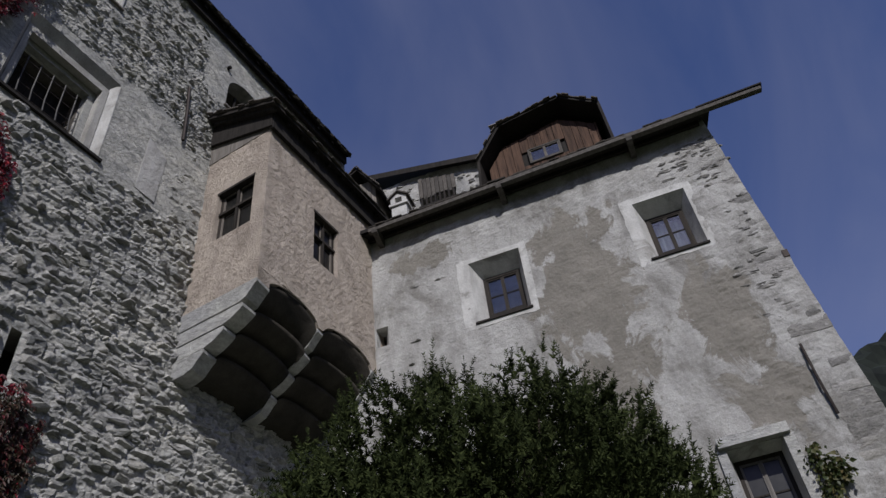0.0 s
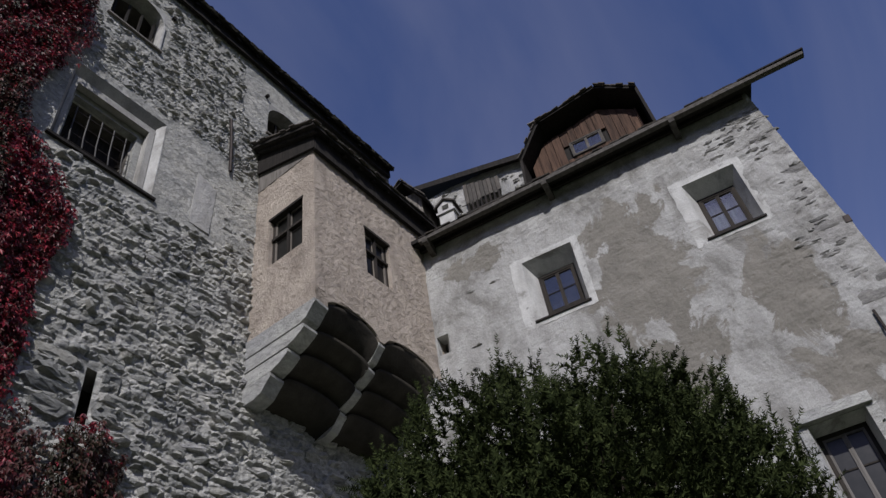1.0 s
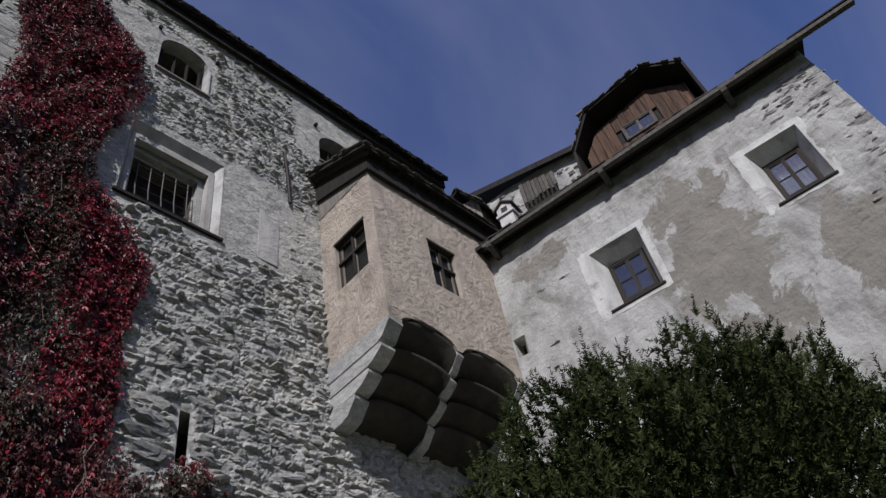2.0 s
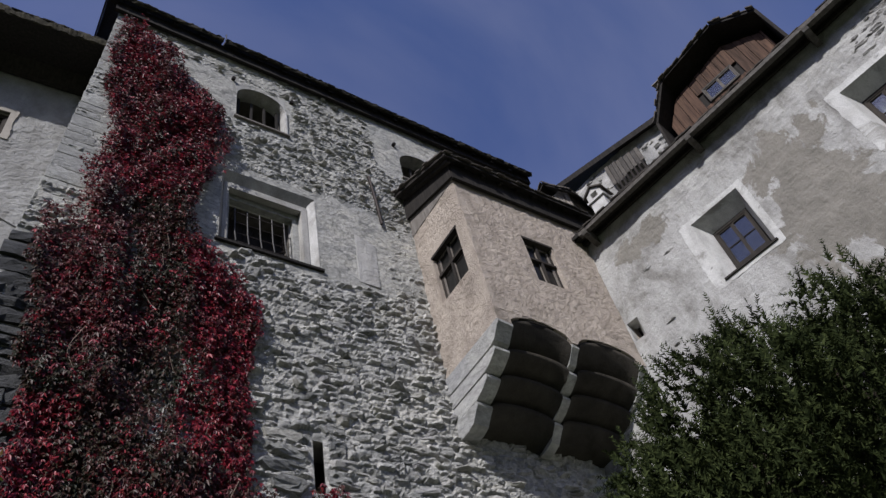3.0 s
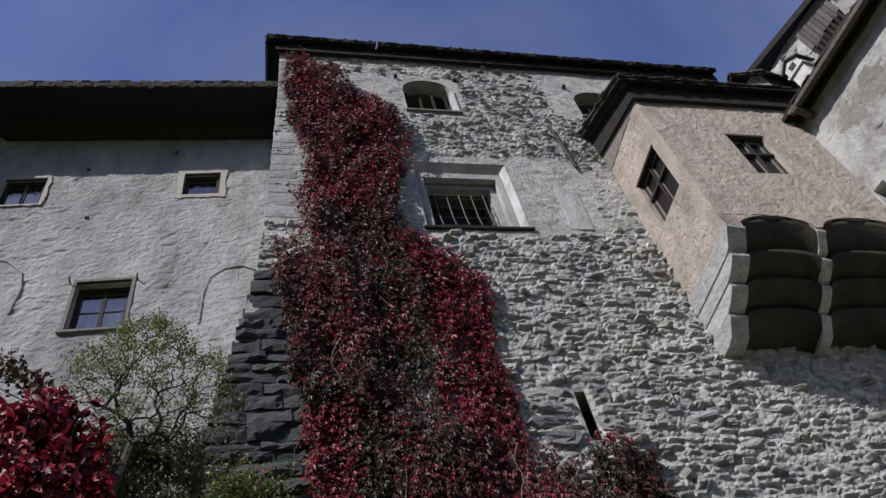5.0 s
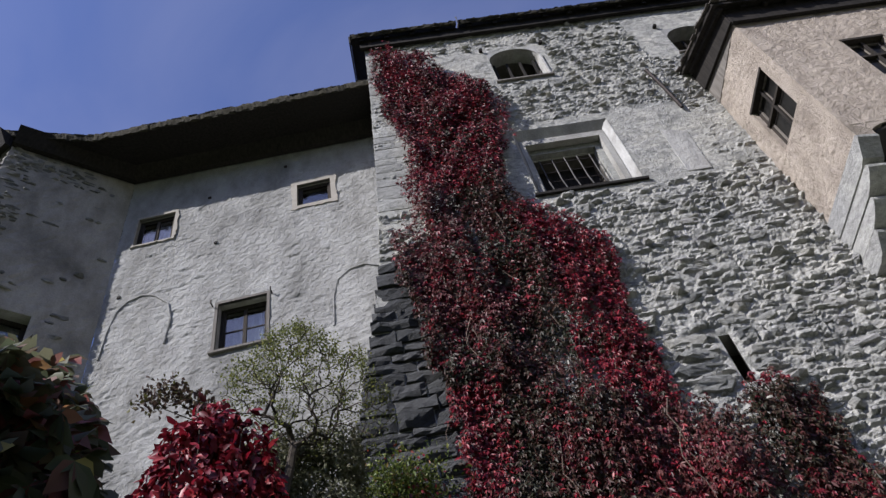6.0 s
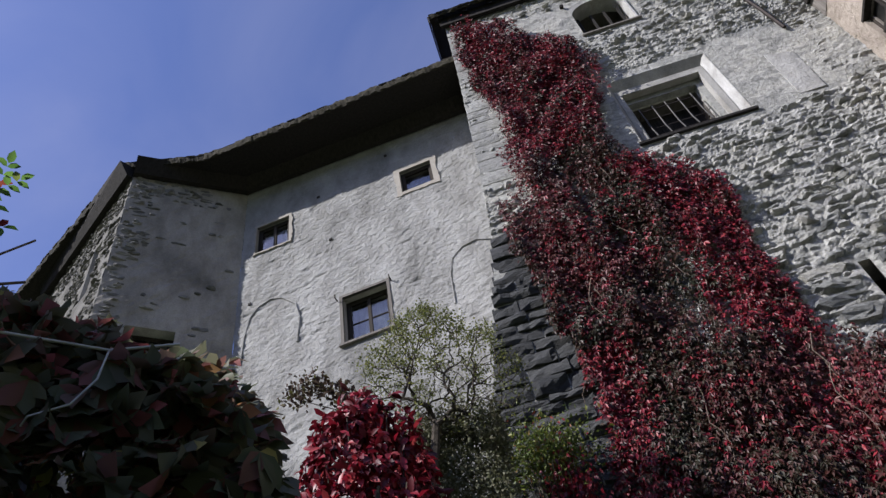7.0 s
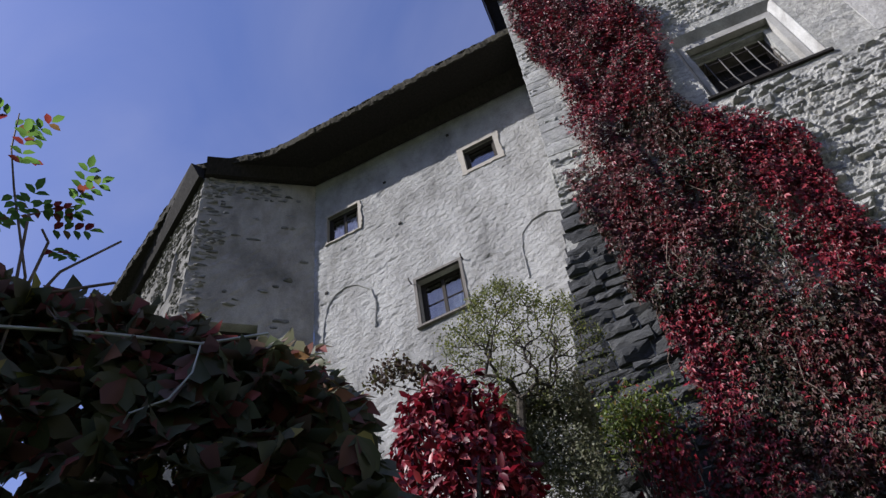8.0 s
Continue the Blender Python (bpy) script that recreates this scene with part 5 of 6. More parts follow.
while len(goals) < 620:
    p = Vector((rt.uniform(-1, 1), rt.uniform(-1, 1), rt.uniform(-0.75, 1)))
    if 0.15 < p.length < 1:
        goals.append(Vector((-1.3 + 0.98 * p.x, 6.85 + 0.6 * p.y, 7.25 + 1.02 * p.z - 0.25 * abs(p.x))))
goals.sort(key=lambda p: (p - nodes_[5]).length)
reach = [0, 0, 0, 0, 0.0, 0.0]
for p in goals:
    best = min(range(3, len(nodes_)), key=lambda i: (nodes_[i] - p).length + 0.22 * reach[i])
    q = nodes_[best]
    mid = q.lerp(p, 0.55) + Vector((rt.uniform(-1, 1), rt.uniform(-1, 1), rt.uniform(-0.4, 1))) * 0.12 * (p - q).length
    for w_ in (mid, p):
        nodes_.append(w_)
        parent_.append(best)
        reach.append(reach[best] + (w_ - nodes_[best]).length)
        best = len(nodes_) - 1
load = [1] * len(nodes_)
for i in range(len(nodes_) - 1, 0, -1):
    load[parent_[i]] += load[i]
trunk = Geo()
for i in range(1, len(nodes_)):
    ra, rb = (min(0.055, 0.0018 + 0.001 * load[k] ** 0.53) for k in (parent_[i], i))
    trunk.tube([nodes_[parent_[i]], nodes_[i]], [min(ra, rb * 1.5), rb], 7 if load[i] > 40 else 4)
part("trunk", trunk, BARK, tree, "dark crooked trunk and fine bare twigs")
te = np.array([tuple(p) for p, l in zip(nodes_, load) if l < 4])
m = 32000
q = te[rs.randint(0, len(te), m)] + rs.normal(0, 0.045, (m, 3))
q = q[rs.rand(m) < np.clip((q[:, 2] - 6.9) * 0.5 + 0.3 * (vnoise(q[:, 0] * 4 + 30, q[:, 2] * 4, 121) - 0.4), 0.1, 1)]
m = len(q)
L = rs.uniform(0.022, 0.042, m)
part("crown", blades(q, unit(m) + [0, 0, -0.3], unit(m), L, L * 0.32), YOUNG, tree, "sparse yellow-green leaves", kind="stuff")

brush = thing("undergrowth", (-1.2, 7.3, 2.6), "grey-green brushwood under the little tree", "bush", "", "stuff")
m = 23000
q = np.stack([rs.uniform(-2.0, -0.72, m), rs.uniform(6.9, 7.6, m), 7.0 - np.abs(rs.normal(0, 0.8, m)) - 0.2 * rs.rand(m)], 1)
q = q[fbm(q[:, 0] * 4, q[:, 2] * 4, 95) > 0.44]
m = len(q)
L = rs.uniform(0.035, 0.065, m)
GREYGREEN = leaf("grey_green_leaf", [(0.0, (0.09, 0.096, 0.056)), (0.6, (0.15, 0.155, 0.09)), (1.0, (0.21, 0.195, 0.13))], 0.6, None, 0.3)
part("foliage", blades(q, unit(m), unit(m), L, L * 0.28), GREYGREEN, brush, kind="stuff")
g = Geo()
for k in range(26):
    a = Vector((random.uniform(-1.9, -0.85), random.uniform(7.0, 7.5), 2.6))
    g.tube([a, a + Vector((random.uniform(-0.2, 0.2), 0, 2.2)), a + Vector((random.uniform(-0.4, 0.4), random.uniform(-0.2, 0.2), random.uniform(3.4, 4.3)))], [0.009, 0.006, 0.002], 4)
part("brushwood", g, BARK, brush, kind="stuff")

# brown withered clump beside the tree
clumpy = thing("withered_shrub", (-2.5, 6.3, 2.6), "withered brown shrub reaching up beside the tree", "shrub")
m = 900
cen = np.array([[-2.62, 6.3, 7.14], [-2.5, 6.32, 7.2], [-2.38, 6.35, 7.08], [-2.66, 6.27, 6.98], [-2.24, 6.38, 6.98], [-2.12, 6.4, 6.86], [-2.02, 6.4, 6.72], [-2.2, 6.4, 6.72], [-1.95, 6.42, 6.5]])
q = cen[rs.randint(0, 9, m)] + rs.normal(0, 0.07, (m, 3))
L = rs.uniform(0.04, 0.07, m)
BROWNLEAF = leaf("withered_leaf", [(0.0, (0.05, 0.03, 0.025)), (0.7, (0.11, 0.075, 0.055)), (1.0, (0.13, 0.13, 0.04))], 0.7, None, 0.2)
part("foliage", blades(q, unit(m), unit(m), L, L * 0.35), BROWNLEAF, clumpy, kind="stuff")
g = Geo()
for c in cen:
    g.tube([(-1.75, 6.45, 2.5), (-1.8, 6.45, 5.4), (-1.9 + 0.25 * (c[0] + 1.9), 6.42, 6.45 + 0.5 * (c[2] - 6.5)), tuple(c)], [0.02, 0.014, 0.008, 0.004], 5)
part("woody_base", g, BARK, clumpy)


def drape(name, cx, cy, zt, rx, ry, n, mat, label, L0=0.07, L1=0.13, h=1.7):
    """A mound of hanging creeper leaves over a bush."""
    b = thing(name, (cx, cy, float(ground_z(cx, cy))), label, "bush")
    a = rs.uniform(0, math.tau, n)
    f = np.sqrt(rs.rand(n))
    zz = zt - h * rs.rand(n) ** 1.3
    rr = np.clip(np.sqrt(np.clip(1 - ((zz - (zt - h)) / h) ** 4.5, 0, 1)) * (0.55 + 0.95 * fbm(a * 1.3 + 3, zz * 2.2, 101, 3)), 0.02, 1.4)
    q = np.stack([cx + rx * rr * np.cos(a) * (0.7 + 0.3 * f), cy + ry * rr * np.sin(a) * (0.7 + 0.3 * f), zz + 0.75 * (fbm(a * 2.2, zz * 3, 103) - 0.5) + rs.normal(0, 0.04, n)], 1)
    out = np.stack([np.cos(a), np.sin(a), 0.35 + 0 * a], 1)
    hold = fbm(a * 4.5 + 7, zz * 1.6, 107, 3) > 0.4 + 0.12 * rs.rand(n)
    q, out = q[hold], out[hold]
    n = len(q)
    LL = rs.uniform(L0, L1, n)
    part("foliage", blades(q, out * 0.3 + rs.normal(0, 0.6, (n, 3)) + [0, 0, -0.85], out + rs.normal(0, 0.5, (n, 3)), LL, LL * 0.23, oval=True), mat, b, kind="stuff")
    g = Geo()
    for k in range(14):
        t = random.uniform(0, math.tau)
        g.tube([(cx, cy, float(ground_z(cx, cy)) - 0.1), (cx + 0.3 * rx * math.cos(t), cy + 0.3 * ry * math.sin(t), zt - h), (cx + 0.7 * rx * math.cos(t), cy + 0.7 * ry * math.sin(t), zt - 0.35)], [0.025, 0.018, 0.005], 5)
    part("woody_base", g, BARK, b)
    return b


drape("red_bush", -1.74, 5.42, 5.88, 0.55, 0.5, 9000, REDLEAF, "bright crimson creeper heaped over a bush", 0.07, 0.13, h=2.3)

# green shrub at the foot of the dark corner
fern = thing("corner_shrub", (-0.4, 8.05, 2.6), "small green and red shrub by the dark corner stones", "shrub")
m = 2600
q = np.array([-0.38, 8.12, 6.78]) + rs.normal(0, 1, (m, 3)) * [0.26, 0.1, 0.22]
L = rs.uniform(0.04, 0.08, m)
GREENLEAF = leaf("fresh_green_leaf", [(0.0, (0.05, 0.075, 0.018)), (0.6, (0.11, 0.15, 0.03)), (0.93, (0.2, 0.2, 0.045)), (1.0, (0.25, 0.03, 0.03))], 0.5, None, 0.3)
part("foliage", blades(q, unit(m) + [0, -0.3, 0.2], unit(m), L, L * 0.22), GREENLEAF, fern, kind="stuff")
m = 900
q = np.array([-0.2, 8.12, 6.1]) + rs.normal(0, 1, (m, 3)) * [0.14, 0.08, 0.3]
L = rs.uniform(0.06, 0.1, m)
part("red_foliage", blades(q, unit(m) * 0.5 + [0, -0.2, -0.8], unit(m) + [0, -0.8, 0], L, L * 0.25), REDLEAF, fern, kind="stuff")
g = Geo()
for k in range(12):
    g.tube([(-0.4, 8.1, 2.5), (-0.4 + random.uniform(-0.1, 0.1), 8.1, 5.2), (-0.38 + random.uniform(-0.35, 0.35), 8.05, random.uniform(6.4, 7.1))], [0.02, 0.014, 0.004], 5)
part("woody_base", g, BARK, fern)

# creeper tuft by the low window of the wing
tuft = thing("window_creeper", FB.w(8.3, 0.1, 3), "thin yellowing creeper beside the low window", "creeper")
m = 800
uu = np.concatenate([rs.normal(8.33, 0.07, 500), rs.normal(8.5, 0.08, 300)])
zz = np.concatenate([rs.uniform(4.6, 6.8, 500), rs.normal(6.35, 0.1, 300)])
oo = rs.uniform(0.06, 0.2, m)
q = np.array(FB.grid(uu, oo, zz))
L = rs.uniform(0.06, 0.11, m)
part("foliage", blades(q, unit(m) * 0.6 + [0, 0, -0.6], unit(m) + np.array(FB.n), L, L * 0.36), leaf("yellowing_leaf", [(0.0, (0.03, 0.045, 0.015)), (0.6, (0.075, 0.09, 0.03)), (1.0, (0.14, 0.11, 0.045))], 0.5, None, 0.3), tuft, kind="stuff")
part("vine_wood", Geo().tube([FB.w(8.3, 0.06, 1.3), FB.w(8.32, 0.07, 4.5), FB.w(8.35, 0.07, 6.7)], [0.02, 0.015, 0.005]), STEM, tuft)

# vine hedge close to the path, on wires
hedge = thing("vine_hedge", (-1.2, 1.4, 0.1), "dull dark red and green vine hanging over a wire fence", "vine")
# laid out by angle and distance from the last camera position, to fit its view
LAST_EYE = np.array([-0.215, 0.448, 1.604])
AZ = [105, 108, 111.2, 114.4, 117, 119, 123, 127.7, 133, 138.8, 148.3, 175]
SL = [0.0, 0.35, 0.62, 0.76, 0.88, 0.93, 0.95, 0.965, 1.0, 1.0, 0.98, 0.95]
m = 3600
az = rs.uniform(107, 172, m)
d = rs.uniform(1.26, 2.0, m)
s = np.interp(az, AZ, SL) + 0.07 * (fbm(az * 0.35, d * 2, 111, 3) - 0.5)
zz = LAST_EYE[2] + d * s - np.abs(rs.exponential(0.34, m)) - 0.03
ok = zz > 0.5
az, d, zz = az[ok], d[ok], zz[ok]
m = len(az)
cen = np.stack([LAST_EYE[0] + d * np.cos(np.radians(az)), LAST_EYE[1] + d * np.sin(np.radians(az)), zz], 1)
down = np.stack([rs.normal(0.1, 0.5, m), rs.normal(-0.2, 0.5, m), -np.abs(rs.normal(0.55, 0.4, m))], 1)
down /= np.linalg.norm(down, axis=1)[:, None]
face = np.stack([rs.normal(0.2, 0.5, m), rs.normal(-0.3, 0.5, m), rs.normal(0.8, 0.3, m)], 1)
sd = np.cross(down, face)
sd /= np.linalg.norm(sd, axis=1)[:, None]
P, Tt, Nn, Ll, Ww = [], [], [], [], []
size = rs.uniform(0.06, 0.105, m)
for ang, sc in ((-72, 0.62), (-36, 0.88), (0, 1.0), (36, 0.88), (72, 0.62)):
    a = math.radians(ang)
    P.append(cen)
    Tt.append(down * math.cos(a) + sd * math.sin(a) + rs.normal(0, 0.08, (m, 3)))
    Nn.append(face)
    Ll.append(size * sc)
    Ww.append(size * sc * 0.27)
near_ = np.zeros(m, bool)
near_[np.argsort(d + np.where(az > 155, 5, 0) - 0.4 * (zz - LAST_EYE[2]) / d)[:280]] = True
rest_ = np.tile(~near_, 5)
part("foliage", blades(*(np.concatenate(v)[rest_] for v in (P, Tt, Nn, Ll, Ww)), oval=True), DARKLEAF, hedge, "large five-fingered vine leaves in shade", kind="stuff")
palms = []
for k in range(6):
    pl, pw, pt, pn = [], [], [], []
    for ang, sc in ((-72, 0.62), (-36, 0.88), (0, 1.0), (36, 0.88), (72, 0.62)):
        a = math.radians(ang + random.uniform(-6, 6))
        pt.append((math.sin(a), random.uniform(-0.15, 0.05), -math.cos(a)))
        pn.append((random.uniform(-0.1, 0.1), -1, 0.1))
        pl.append(sc)
        pw.append(sc * 0.27)
    me = blades(np.zeros((5, 3)), pt, pn, pl, pw, oval=True)
    me.name = "leaf"
    me.materials.append(DARKLEAF)
    palms.append(me)
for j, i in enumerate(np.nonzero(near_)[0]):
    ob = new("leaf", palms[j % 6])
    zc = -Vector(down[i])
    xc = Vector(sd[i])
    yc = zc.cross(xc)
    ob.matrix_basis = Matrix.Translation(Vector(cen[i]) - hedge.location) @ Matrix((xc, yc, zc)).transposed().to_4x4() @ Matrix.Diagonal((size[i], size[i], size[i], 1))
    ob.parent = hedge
g = Geo()
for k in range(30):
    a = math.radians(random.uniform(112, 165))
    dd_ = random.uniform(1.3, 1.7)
    p0 = Vector((LAST_EYE[0] + dd_ * math.cos(a), LAST_EYE[1] + dd_ * math.sin(a), 0.0))
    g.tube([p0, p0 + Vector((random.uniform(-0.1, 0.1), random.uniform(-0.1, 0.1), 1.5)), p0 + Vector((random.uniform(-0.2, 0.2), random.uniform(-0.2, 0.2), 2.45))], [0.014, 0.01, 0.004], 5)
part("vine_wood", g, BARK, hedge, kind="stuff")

fence = thing("wire_fence", (-1.1, 1.3, 0), "thin galvanised wires strung through the vine", "fence")
part("wire", Geo().tube([(-1.95, 0.35, 2.7), (-1.26, 1.14, 2.71), (-1.15, 1.27, 2.75), (-1.02, 1.41, 2.775), (-0.91, 1.49, 2.82)], 0.0035, 6), WIRE, fence)
part("wire", Geo().tube([(-1.02, 1.41, 2.775), (-1.03, 1.41, 2.7), (-1.06, 1.39, 2.63), (-1.12, 1.36, 2.6), (-1.2, 1.4, 2.55)], 0.0025, 5), WIRE, fence)
for px, py, zz_ in ((-1.95, 0.35, 2.72), (-1.05, 1.6, 2.4)):
    part("post", Geo().tube([(px, py, -0.1), (px, py, zz_)], 0.02, 8), GREYWOOD, fence)

# rose shoot against the sky
rose = thing("rose_shoot", (-1.3, 1.15, 2.2), "green rose shoot with small paired leaves", "shoot")
STALKS = [[(-1.28, 1.2, 2.2), (-1.3, 1.17, 2.9), (-1.35, 1.09, 3.15), (-1.37, 1.05, 3.28), (-1.38, 1.03, 3.42)], [(-1.3, 1.18, 2.75), (-1.32, 1.13, 3.08), (-1.3, 1.17, 3.14), (-1.28, 1.2, 3.17)], [(-1.3, 1.18, 2.8), (-1.29, 1.18, 3.02), (-1.3, 1.16, 3.05)], [(-1.29, 1.2, 2.85), (-1.27, 1.22, 2.95), (-1.2, 1.29, 3.09)], [(-1.3, 1.18, 2.85), (-1.19, 1.3, 2.95)]]
g = Geo()
for k, st in enumerate(STALKS):
    g.tube(st, [0.004 - 0.0006 * j for j in range(len(st))], 5)
part("stalk", g, STEM, rose)
P, Tt, Nn, Ll = [], [], [], []
rr_ = random.Random(3)
SPOTS = [(-1.38, 1.03, 3.42), (-1.38, 1.03, 3.38), (-1.37, 1.05, 3.3), (-1.36, 1.07, 3.26), (-1.35, 1.08, 3.2), (-1.35, 1.08, 3.14), (-1.33, 1.11, 3.1), (-1.32, 1.13, 3.12), (-1.29, 1.18, 3.16), (-1.28, 1.2, 3.17), (-1.3, 1.16, 3.05), (-1.29, 1.18, 3.0), (-1.33, 1.12, 3.02), (-1.36, 1.06, 3.04), (-1.34, 1.1, 2.96), (-1.4, 1.0, 3.1)]
for sp in SPOTS:
    a = Vector((rr_.uniform(-0.4, 1), rr_.uniform(-0.6, 0.8), rr_.uniform(-0.2, 0.5))).normalized()
    sdv = a.cross(Vector((0, 0, 1))).normalized()
    nn = Vector((rr_.uniform(-0.3, 0.3), rr_.uniform(-0.6, 0.1), 1))
    for j in range(4):
        q = Vector(sp) + a * (0.025 + 0.022 * j)
        for sg in (-1, 1):
            P.append(q)
            Tt.append(sdv * sg + a * 0.55)
            Nn.append(nn)
            Ll.append(0.03)
    P.append(Vector(sp) + a * 0.1)
    Tt.append(a)
    Nn.append(nn)
    Ll.append(0.034)
Ll = np.array(Ll)
for p, t, nn, l in zip(P, Tt, Nn, Ll):
    part("leaflet", blades([tuple(p)], [tuple(t)], [tuple(nn)], [l], [l * 0.3], oval=True), ROSELEAF, rose)

# unseen plain wall behind the camera, added to keep the vine hedge in shade
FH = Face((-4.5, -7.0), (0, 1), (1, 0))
wall("wall_house", FH, 0, 8.1, 0, 6.35, [], PLASTER_C, 0.4, 0.02, 0.3, 2.0, 131, None, "unseen plain wall added to shade the vine hedge")

# ---------------------------------------------------------------- stones of the walls, piece by piece


def stone_shape(rnd, w, h, deep, tilt):
    """One rough rubble stone: an uneven ring sunk in the mortar, a broken face with its own slant. Points in wall coordinates."""
    n = rnd.choice((6, 7, 8))
    a0 = rnd.uniform(0, 1)
    base, front = [], []
    tu, tz = rnd.gauss(0, tilt), rnd.gauss(-0.25 * tilt, tilt)
    for k in range(n):
        a = (k + a0 + rnd.uniform(-0.25, 0.25)) * math.tau / n
        c, s = math.cos(a), math.sin(a)
        q = 1 / max(abs(c), abs(s)) ** 0.75
        u, z = 0.5 * w * c * q * rnd.uniform(0.86, 1.06), 0.5 * h * s * q * rnd.uniform(0.86, 1.06)
        base.append((u, -0.035, z))
        f = rnd.uniform(0.7, 0.9)
        front.append((u * f, max(0.004, deep + tu * u * 2 + tz * z * 2 + rnd.uniform(-0.012, 0.012)), z * f))
    inner = [(u * rnd.uniform(0.4, 0.62), o + rnd.uniform(-0.004, 0.016), z * rnd.uniform(0.4, 0.62)) for u, o, z in front]
    mid = (rnd.uniform(-0.15, 0.15) * w, deep * rnd.uniform(0.95, 1.25), rnd.uniform(-0.15, 0.15) * h)
    pts = base + front + inner + [mid]
    faces = [(r + k, r + (k + 1) % n, r + n + (k + 1) % n, r + n + k) for r in (0, n) for k in range(n)] + [(2 * n + k, 2 * n + (k + 1) % n, 3 * n) for k in range(n)]
    return pts, faces


rnd = random.Random(12)
near, rest = [], Geo()
z = 4.6
while z < 18.9:
    upper = z > 14.4
    h = rnd.uniform(0.05, 0.095) if upper else rnd.uniform(0.1, 0.21)
    x = float(corner_x(z)) + (1.5 if z < 9.6 else 1.05 if z < 11.2 else 0.55) + rnd.uniform(0, 0.2)
    while x < 10.2:
        w = rnd.uniform(0.15, 0.4) if upper else rnd.uniform(0.16, 0.5)
        cx, cz = x + w / 2, z + h / 2 + rnd.uniform(-0.03, 0.03) + 0.05 * math.sin(x * 1.7 + z)
        x += w * rnd.uniform(0.95, 1.12)
        if cx > 6.8 and 8.9 < cz < 15.2:
            continue
        if any(a - w / 2 - 0.03 < cx < b + w / 2 + 0.03 and c - h / 2 - 0.06 < cz < d + h / 2 + 0.06 for a, b, c, d, *_ in A_OPEN):
            continue
        if float(a_density(cx, cz)) < 0.3:
            continue
        if rnd.random() > (0.9 if 4.35 < cx < 6.7 and 6.9 < cz < 9.1 else 0.28) * float(a_density(cx, cz)):
            continue
        deep = rnd.uniform(0.014, 0.05) if not upper else rnd.uniform(0.008, 0.03)
        hh = h * rnd.uniform(0.85, 1.2)
        pts, faces = stone_shape(rnd, w * 1.04, hh, deep, 0.15)
        roll = rnd.gauss(0.03, 0.1)
        c, s = math.cos(roll), math.sin(roll)
        if 4.35 < cx < 6.7 and 6.9 < cz < 9.1 and len(near) < 290:
            near.append((pts, faces, roll, cx, cz))
        else:
            rest.add([FA.w(cx + u * c - q * s, o, cz + u * s + q * c) for u, o, q in pts], faces)
    z += h * 1.04
part("rubble_stones", rest, RUBBLE, main_wall, kind="stuff")
for pts, faces, roll, cx, cz in near:
    me = Geo().add([(u, -o, q) for u, o, q in pts], faces).mesh("stone")
    me.materials.append(RUBBLE)
    ob = new("stone", me)
    ob.location = FA.w(cx, 0, cz)
    ob.rotation_euler = (0, -roll, 0)
    hang(ob, main_wall)

# long slabs round the slit
for u0, u1, z0, z1 in ((3.35, 4.12, 8.3, 8.55), (3.45, 4.13, 8.05, 8.28), (3.3, 4.12, 7.8, 8.03), (3.5, 4.13, 7.5, 7.78), (4.38, 4.72, 8.25, 8.55), (4.38, 5.15, 7.98, 8.22), (4.37, 4.75, 7.7, 7.95), (4.38, 5.0, 7.45, 7.68)):
    pts, faces = stone_shape(rnd, u1 - u0, z1 - z0, rnd.uniform(0.06, 0.1), 0.06)
    part("stone", Geo().add([FA.w((u0 + u1) / 2 + u, o, (z0 + z1) / 2 + q) for u, o, q in pts], faces), RUBBLE, main_wall)


def block(fr, u0, u1, z0, z1, o, mat, parent, name="quoin", jig=0.03, back=-0.06):
    """A hewn block: a broken face of small facets, edges worn back."""
    nu, nz = 6, 4
    uu, zz = np.linspace(u0, u1, nu), np.linspace(z0, z1, nz)
    seed_u, seed_z = rnd.uniform(0, 90), rnd.uniform(0, 90)
    tilt_u, tilt_z = rnd.uniform(-jig, jig), rnd.uniform(-jig, jig)
    pts, faces = [], []
    for i in range(nu):
        for k in range(nz):
            rim = i in (0, nu - 1) or k in (0, nz - 1)
            h = o + jig * 2.2 * (float(fbm(np.array(uu[i] * 7 + seed_u), np.array(zz[k] * 7 + seed_z), 141, 3)) - 0.5) + tilt_u * (i / (nu - 1) - 0.5) + tilt_z * (k / (nz - 1) - 0.5)
            du, dz = (rnd.uniform(-0.012, 0.012) if 0 < i < nu - 1 else rnd.uniform(0, 0.012) * (1 if i == 0 else -1)), (rnd.uniform(-0.012, 0.012) if 0 < k < nz - 1 else rnd.uniform(0, 0.01) * (1 if k == 0 else -1))
            pts.append(fr.w(uu[i] + du, max(0.002, h - (0.35 * o + 0.006 if rim else 0)), zz[k] + dz))
    faces += [(i * nz + k, (i + 1) * nz + k, (i + 1) * nz + k + 1, i * nz + k + 1) for i in range(nu - 1) for k in range(nz - 1)]
    rim = [i * nz for i in range(nu)] + [(nu - 1) * nz + k for k in range(1, nz)] + [i * nz + nz - 1 for i in range(nu - 2, -1, -1)] + [k for k in range(nz - 2, 0, -1)]
    m = len(pts)
    where = [(uu[r // nz], zz[r % nz]) for r in rim]
    pts += [fr.w(u, back, z) for u, z in where]
    faces += [(rim[j], m + j, m + (j + 1) % len(rim), rim[(j + 1) % len(rim)]) for j in range(len(rim))]
    return part(name, Geo().add(pts, faces), mat, parent)


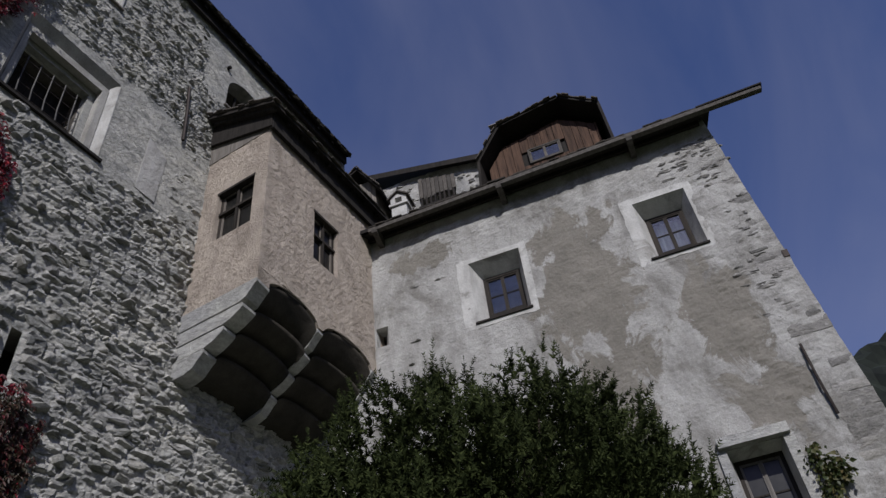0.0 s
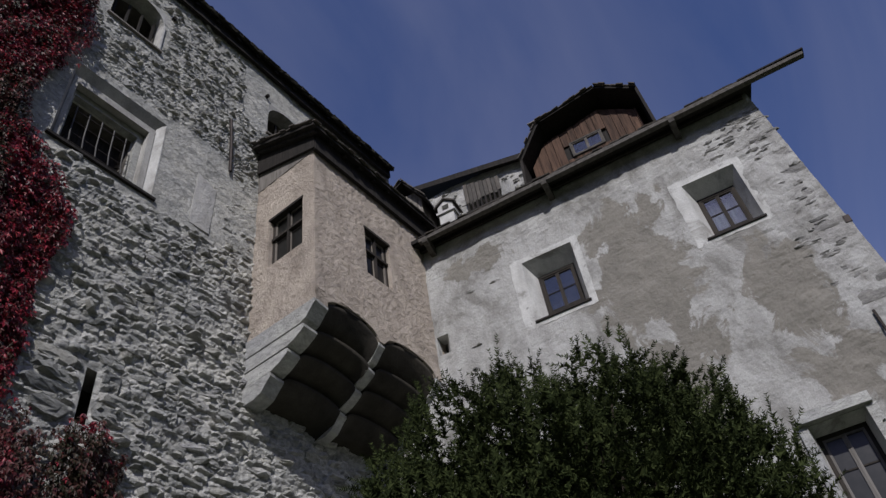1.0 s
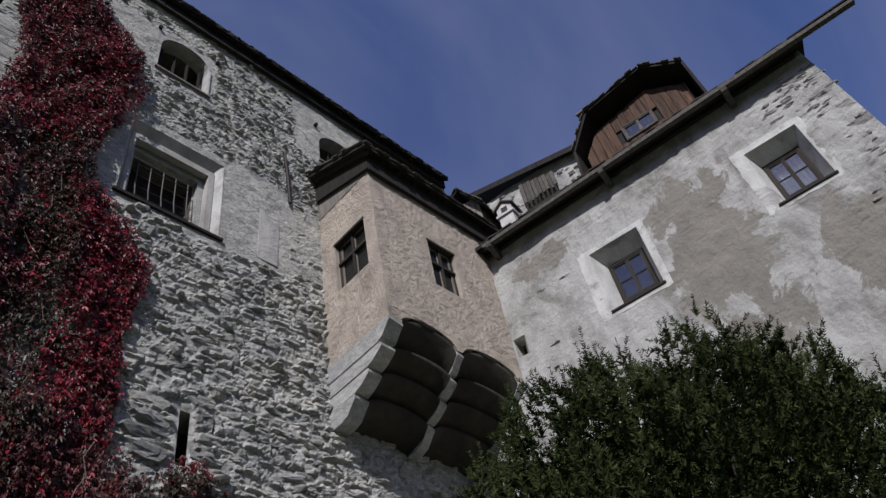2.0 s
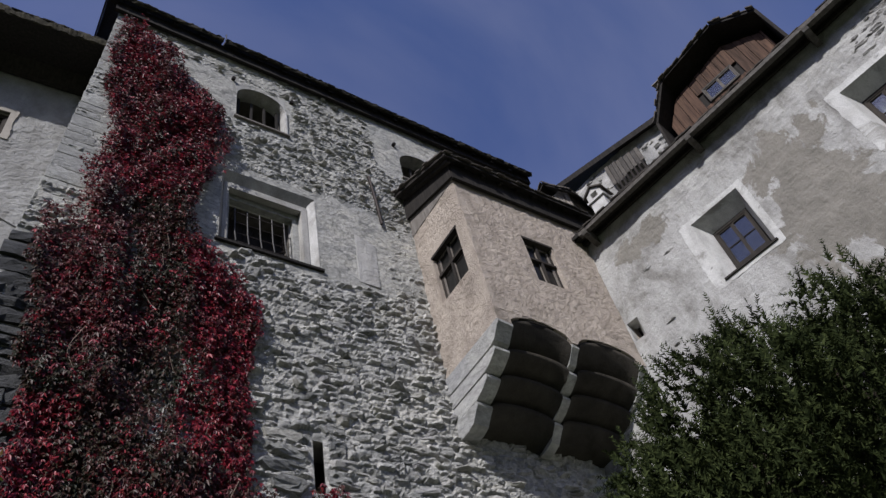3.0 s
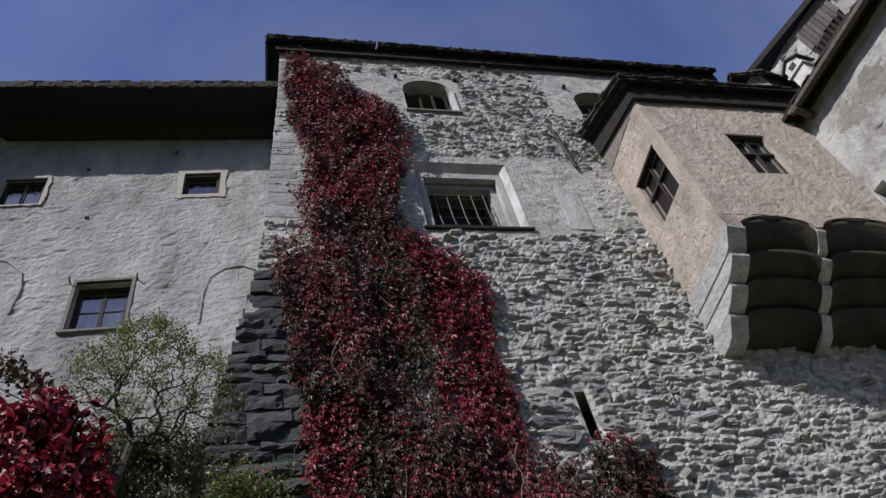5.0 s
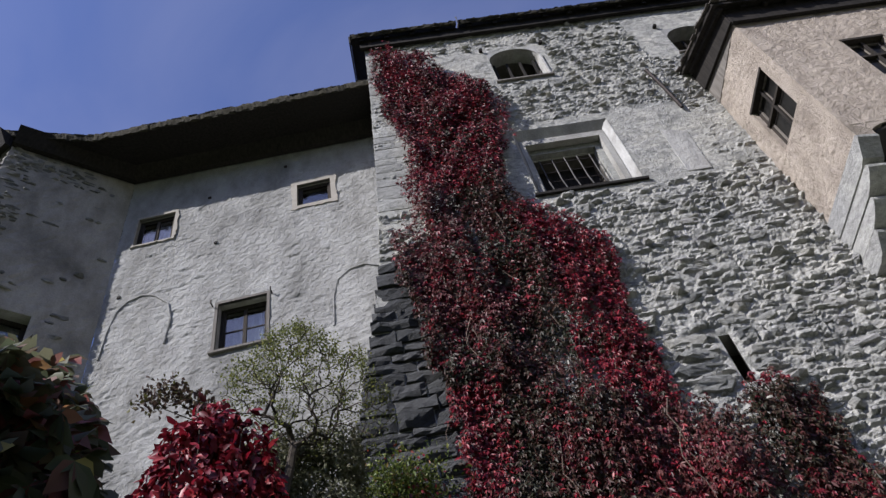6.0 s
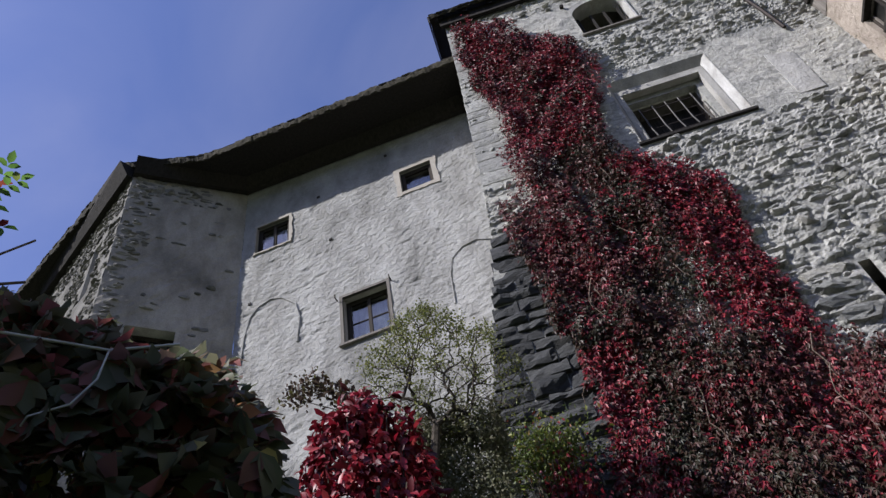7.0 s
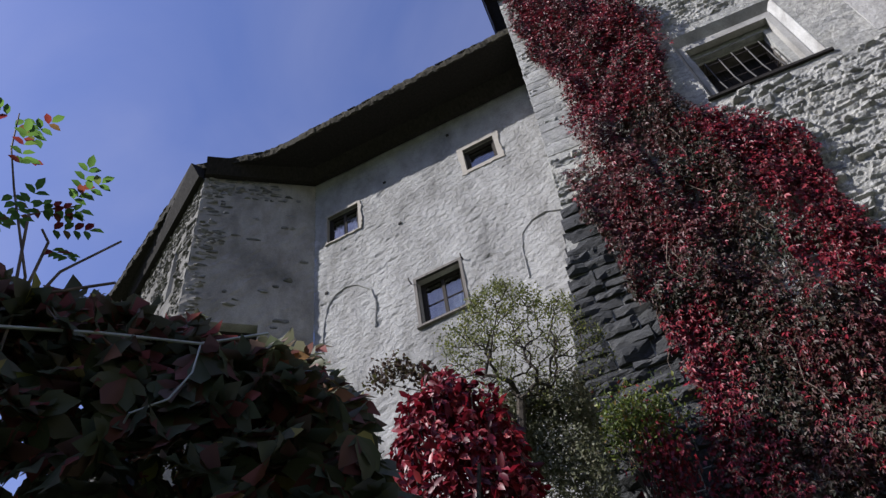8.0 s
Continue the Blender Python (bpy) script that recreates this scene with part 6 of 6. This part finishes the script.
# corner: grey ashlar above, blocks of a much darker colour on the battered foot
z = 4.6
while z < 18.8:
    h = rnd.uniform(0.12, 0.34) if z < 11.0 else rnd.uniform(0.2, 0.42)
    e = float(corner_x(z + h / 2))
    x, stop = e - 0.02, e + (rnd.uniform(1.5, 1.85) if z < 9.6 else rnd.uniform(1.05, 1.35) if z < 10.8 else rnd.uniform(0.45, 0.75))
    while x < stop:
        w = rnd.uniform(0.3, 0.95)
        if z < 11.0:
            block(FA, x, x + w - 0.012, z + 0.006, z + h - 0.006, rnd.uniform(0.03, 0.085), DARKBLOCK, main_wall, "quoin", 0.055)
        else:
            block(FA, x, x + w - 0.012, z + 0.006, z + h - 0.006, rnd.uniform(0.004, 0.02), ASHLAR, main_wall, "quoin", 0.008)
        x += w
    z += h

# stones that show at the corner and the top of the wing wall, and dark chips in its plaster
BSTONE = stone("wing_stone", [(0.0, (0.2, 0.195, 0.185)), (0.6, (0.3, 0.29, 0.275)), (1.0, (0.4, 0.39, 0.37))], 0.92, 0.5, 5)
z = 5.0
while z < 13.4:
    h = rnd.uniform(0.14, 0.34)
    e = 9.2 + float(np.interp(z, [0, 7.2, 14.3], [0.62, 0.3, 0.0]))
    w0 = rnd.uniform(0.25, 0.75)
    if rnd.random() < 0.7:
        block(FB, e - w0, e + 0.005, z + 0.01, z + h - 0.01, rnd.uniform(0.006, 0.014), BSTONE, wing_wall, "quoin", 0.008)
    z += h
thin = Geo()
for k in range(1100):
    u, z = rnd.uniform(1.7, 9.2), rnd.uniform(9.0, 13.6)
    right = u > 7.9 and z > 12.7
    # chips left of u 3.6 put the shade of small recesses into colour
    if not (right or (u > 8.5 and rnd.random() < 0.6) or (u < 3.6 and rnd.random() < 0.05 and z < 13)):
        continue
    if any(a - 0.3 < u < b + 0.3 and c - 0.25 < z < d + 0.25 for a, b, c, d, *_ in B_OPEN):
        continue
    pts, faces = stone_shape(rnd, rnd.uniform(0.12, 0.42), rnd.uniform(0.05, 0.12), rnd.uniform(0.004, 0.014), 0.03)
    thin.add([FB.w(u + a, o, z + q) for a, o, q in pts], faces)
part("bare_stones", thin, BSTONE, wing_wall, kind="stuff")

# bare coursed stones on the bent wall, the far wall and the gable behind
# stones of the far wall, dimmed in colour in place of grazing sun
DIMRUBBLE = stone("sun_dimmed_rubble", [(0.0, (0.08, 0.079, 0.074)), (0.5, (0.14, 0.137, 0.128)), (1.0, (0.2, 0.195, 0.183))], 0.93, 0.6, 6)
SLATY = stone("slaty_wall_stone", [(0.0, (0.16, 0.158, 0.15)), (0.5, (0.25, 0.245, 0.23)), (1.0, (0.35, 0.34, 0.32))], 0.93, 0.6, 6)
for fr, parent, u1, z0, z1 in ((FD, bend_wall, DL, 11.5, 18.1), (FE, far_wall, 5.6, 11.5, 18.0), (FF, back_wall, 4.2, 15.5, 18)):
    g = Geo()
    z = z0
    while z < z1:
        h = rnd.uniform(0.05, 0.13)
        u = rnd.uniform(-0.02, 0.1)
        while u < u1 - 0.1:
            w = rnd.uniform(0.12, 0.42)
            cu = u + w / 2
            u += w * rnd.uniform(1.0, 1.15)
            if fr is FD:
                shown = 0.85 if cu < 0.32 + 0.35 * float(vnoise(np.array(z * 1.3), np.array(2.0), 5)) or (z > 16.9 + 0.4 * float(vnoise(np.array(cu * 1.6), np.array(4.0), 6)) and cu < 2.0) else 0.05
                if 0.5 < cu < 1.7 and z < 13.1:
                    continue
            elif fr is FE:
                shown = 0.8
                if 0.6 < cu < 3.2 and 13.8 < z < 16.6 and (0.75 < cu < 1.45 or 2.45 < cu < 3.15):
                    continue
            else:
                shown = 0 if 1.6 < cu < 2.85 else 0.6
            if rnd.random() > shown:
                continue
            pts, faces = stone_shape(rnd, w, h, rnd.uniform(0.006, 0.03), 0.07)
            g.add([fr.w(cu + a, o, z + h / 2 + q) for a, o, q in pts], faces)
        z += h * 1.05
    part("bare_stones", g, SLATY if fr is FD else DIMRUBBLE if fr is FE else RUBBLE, parent, kind="stuff")
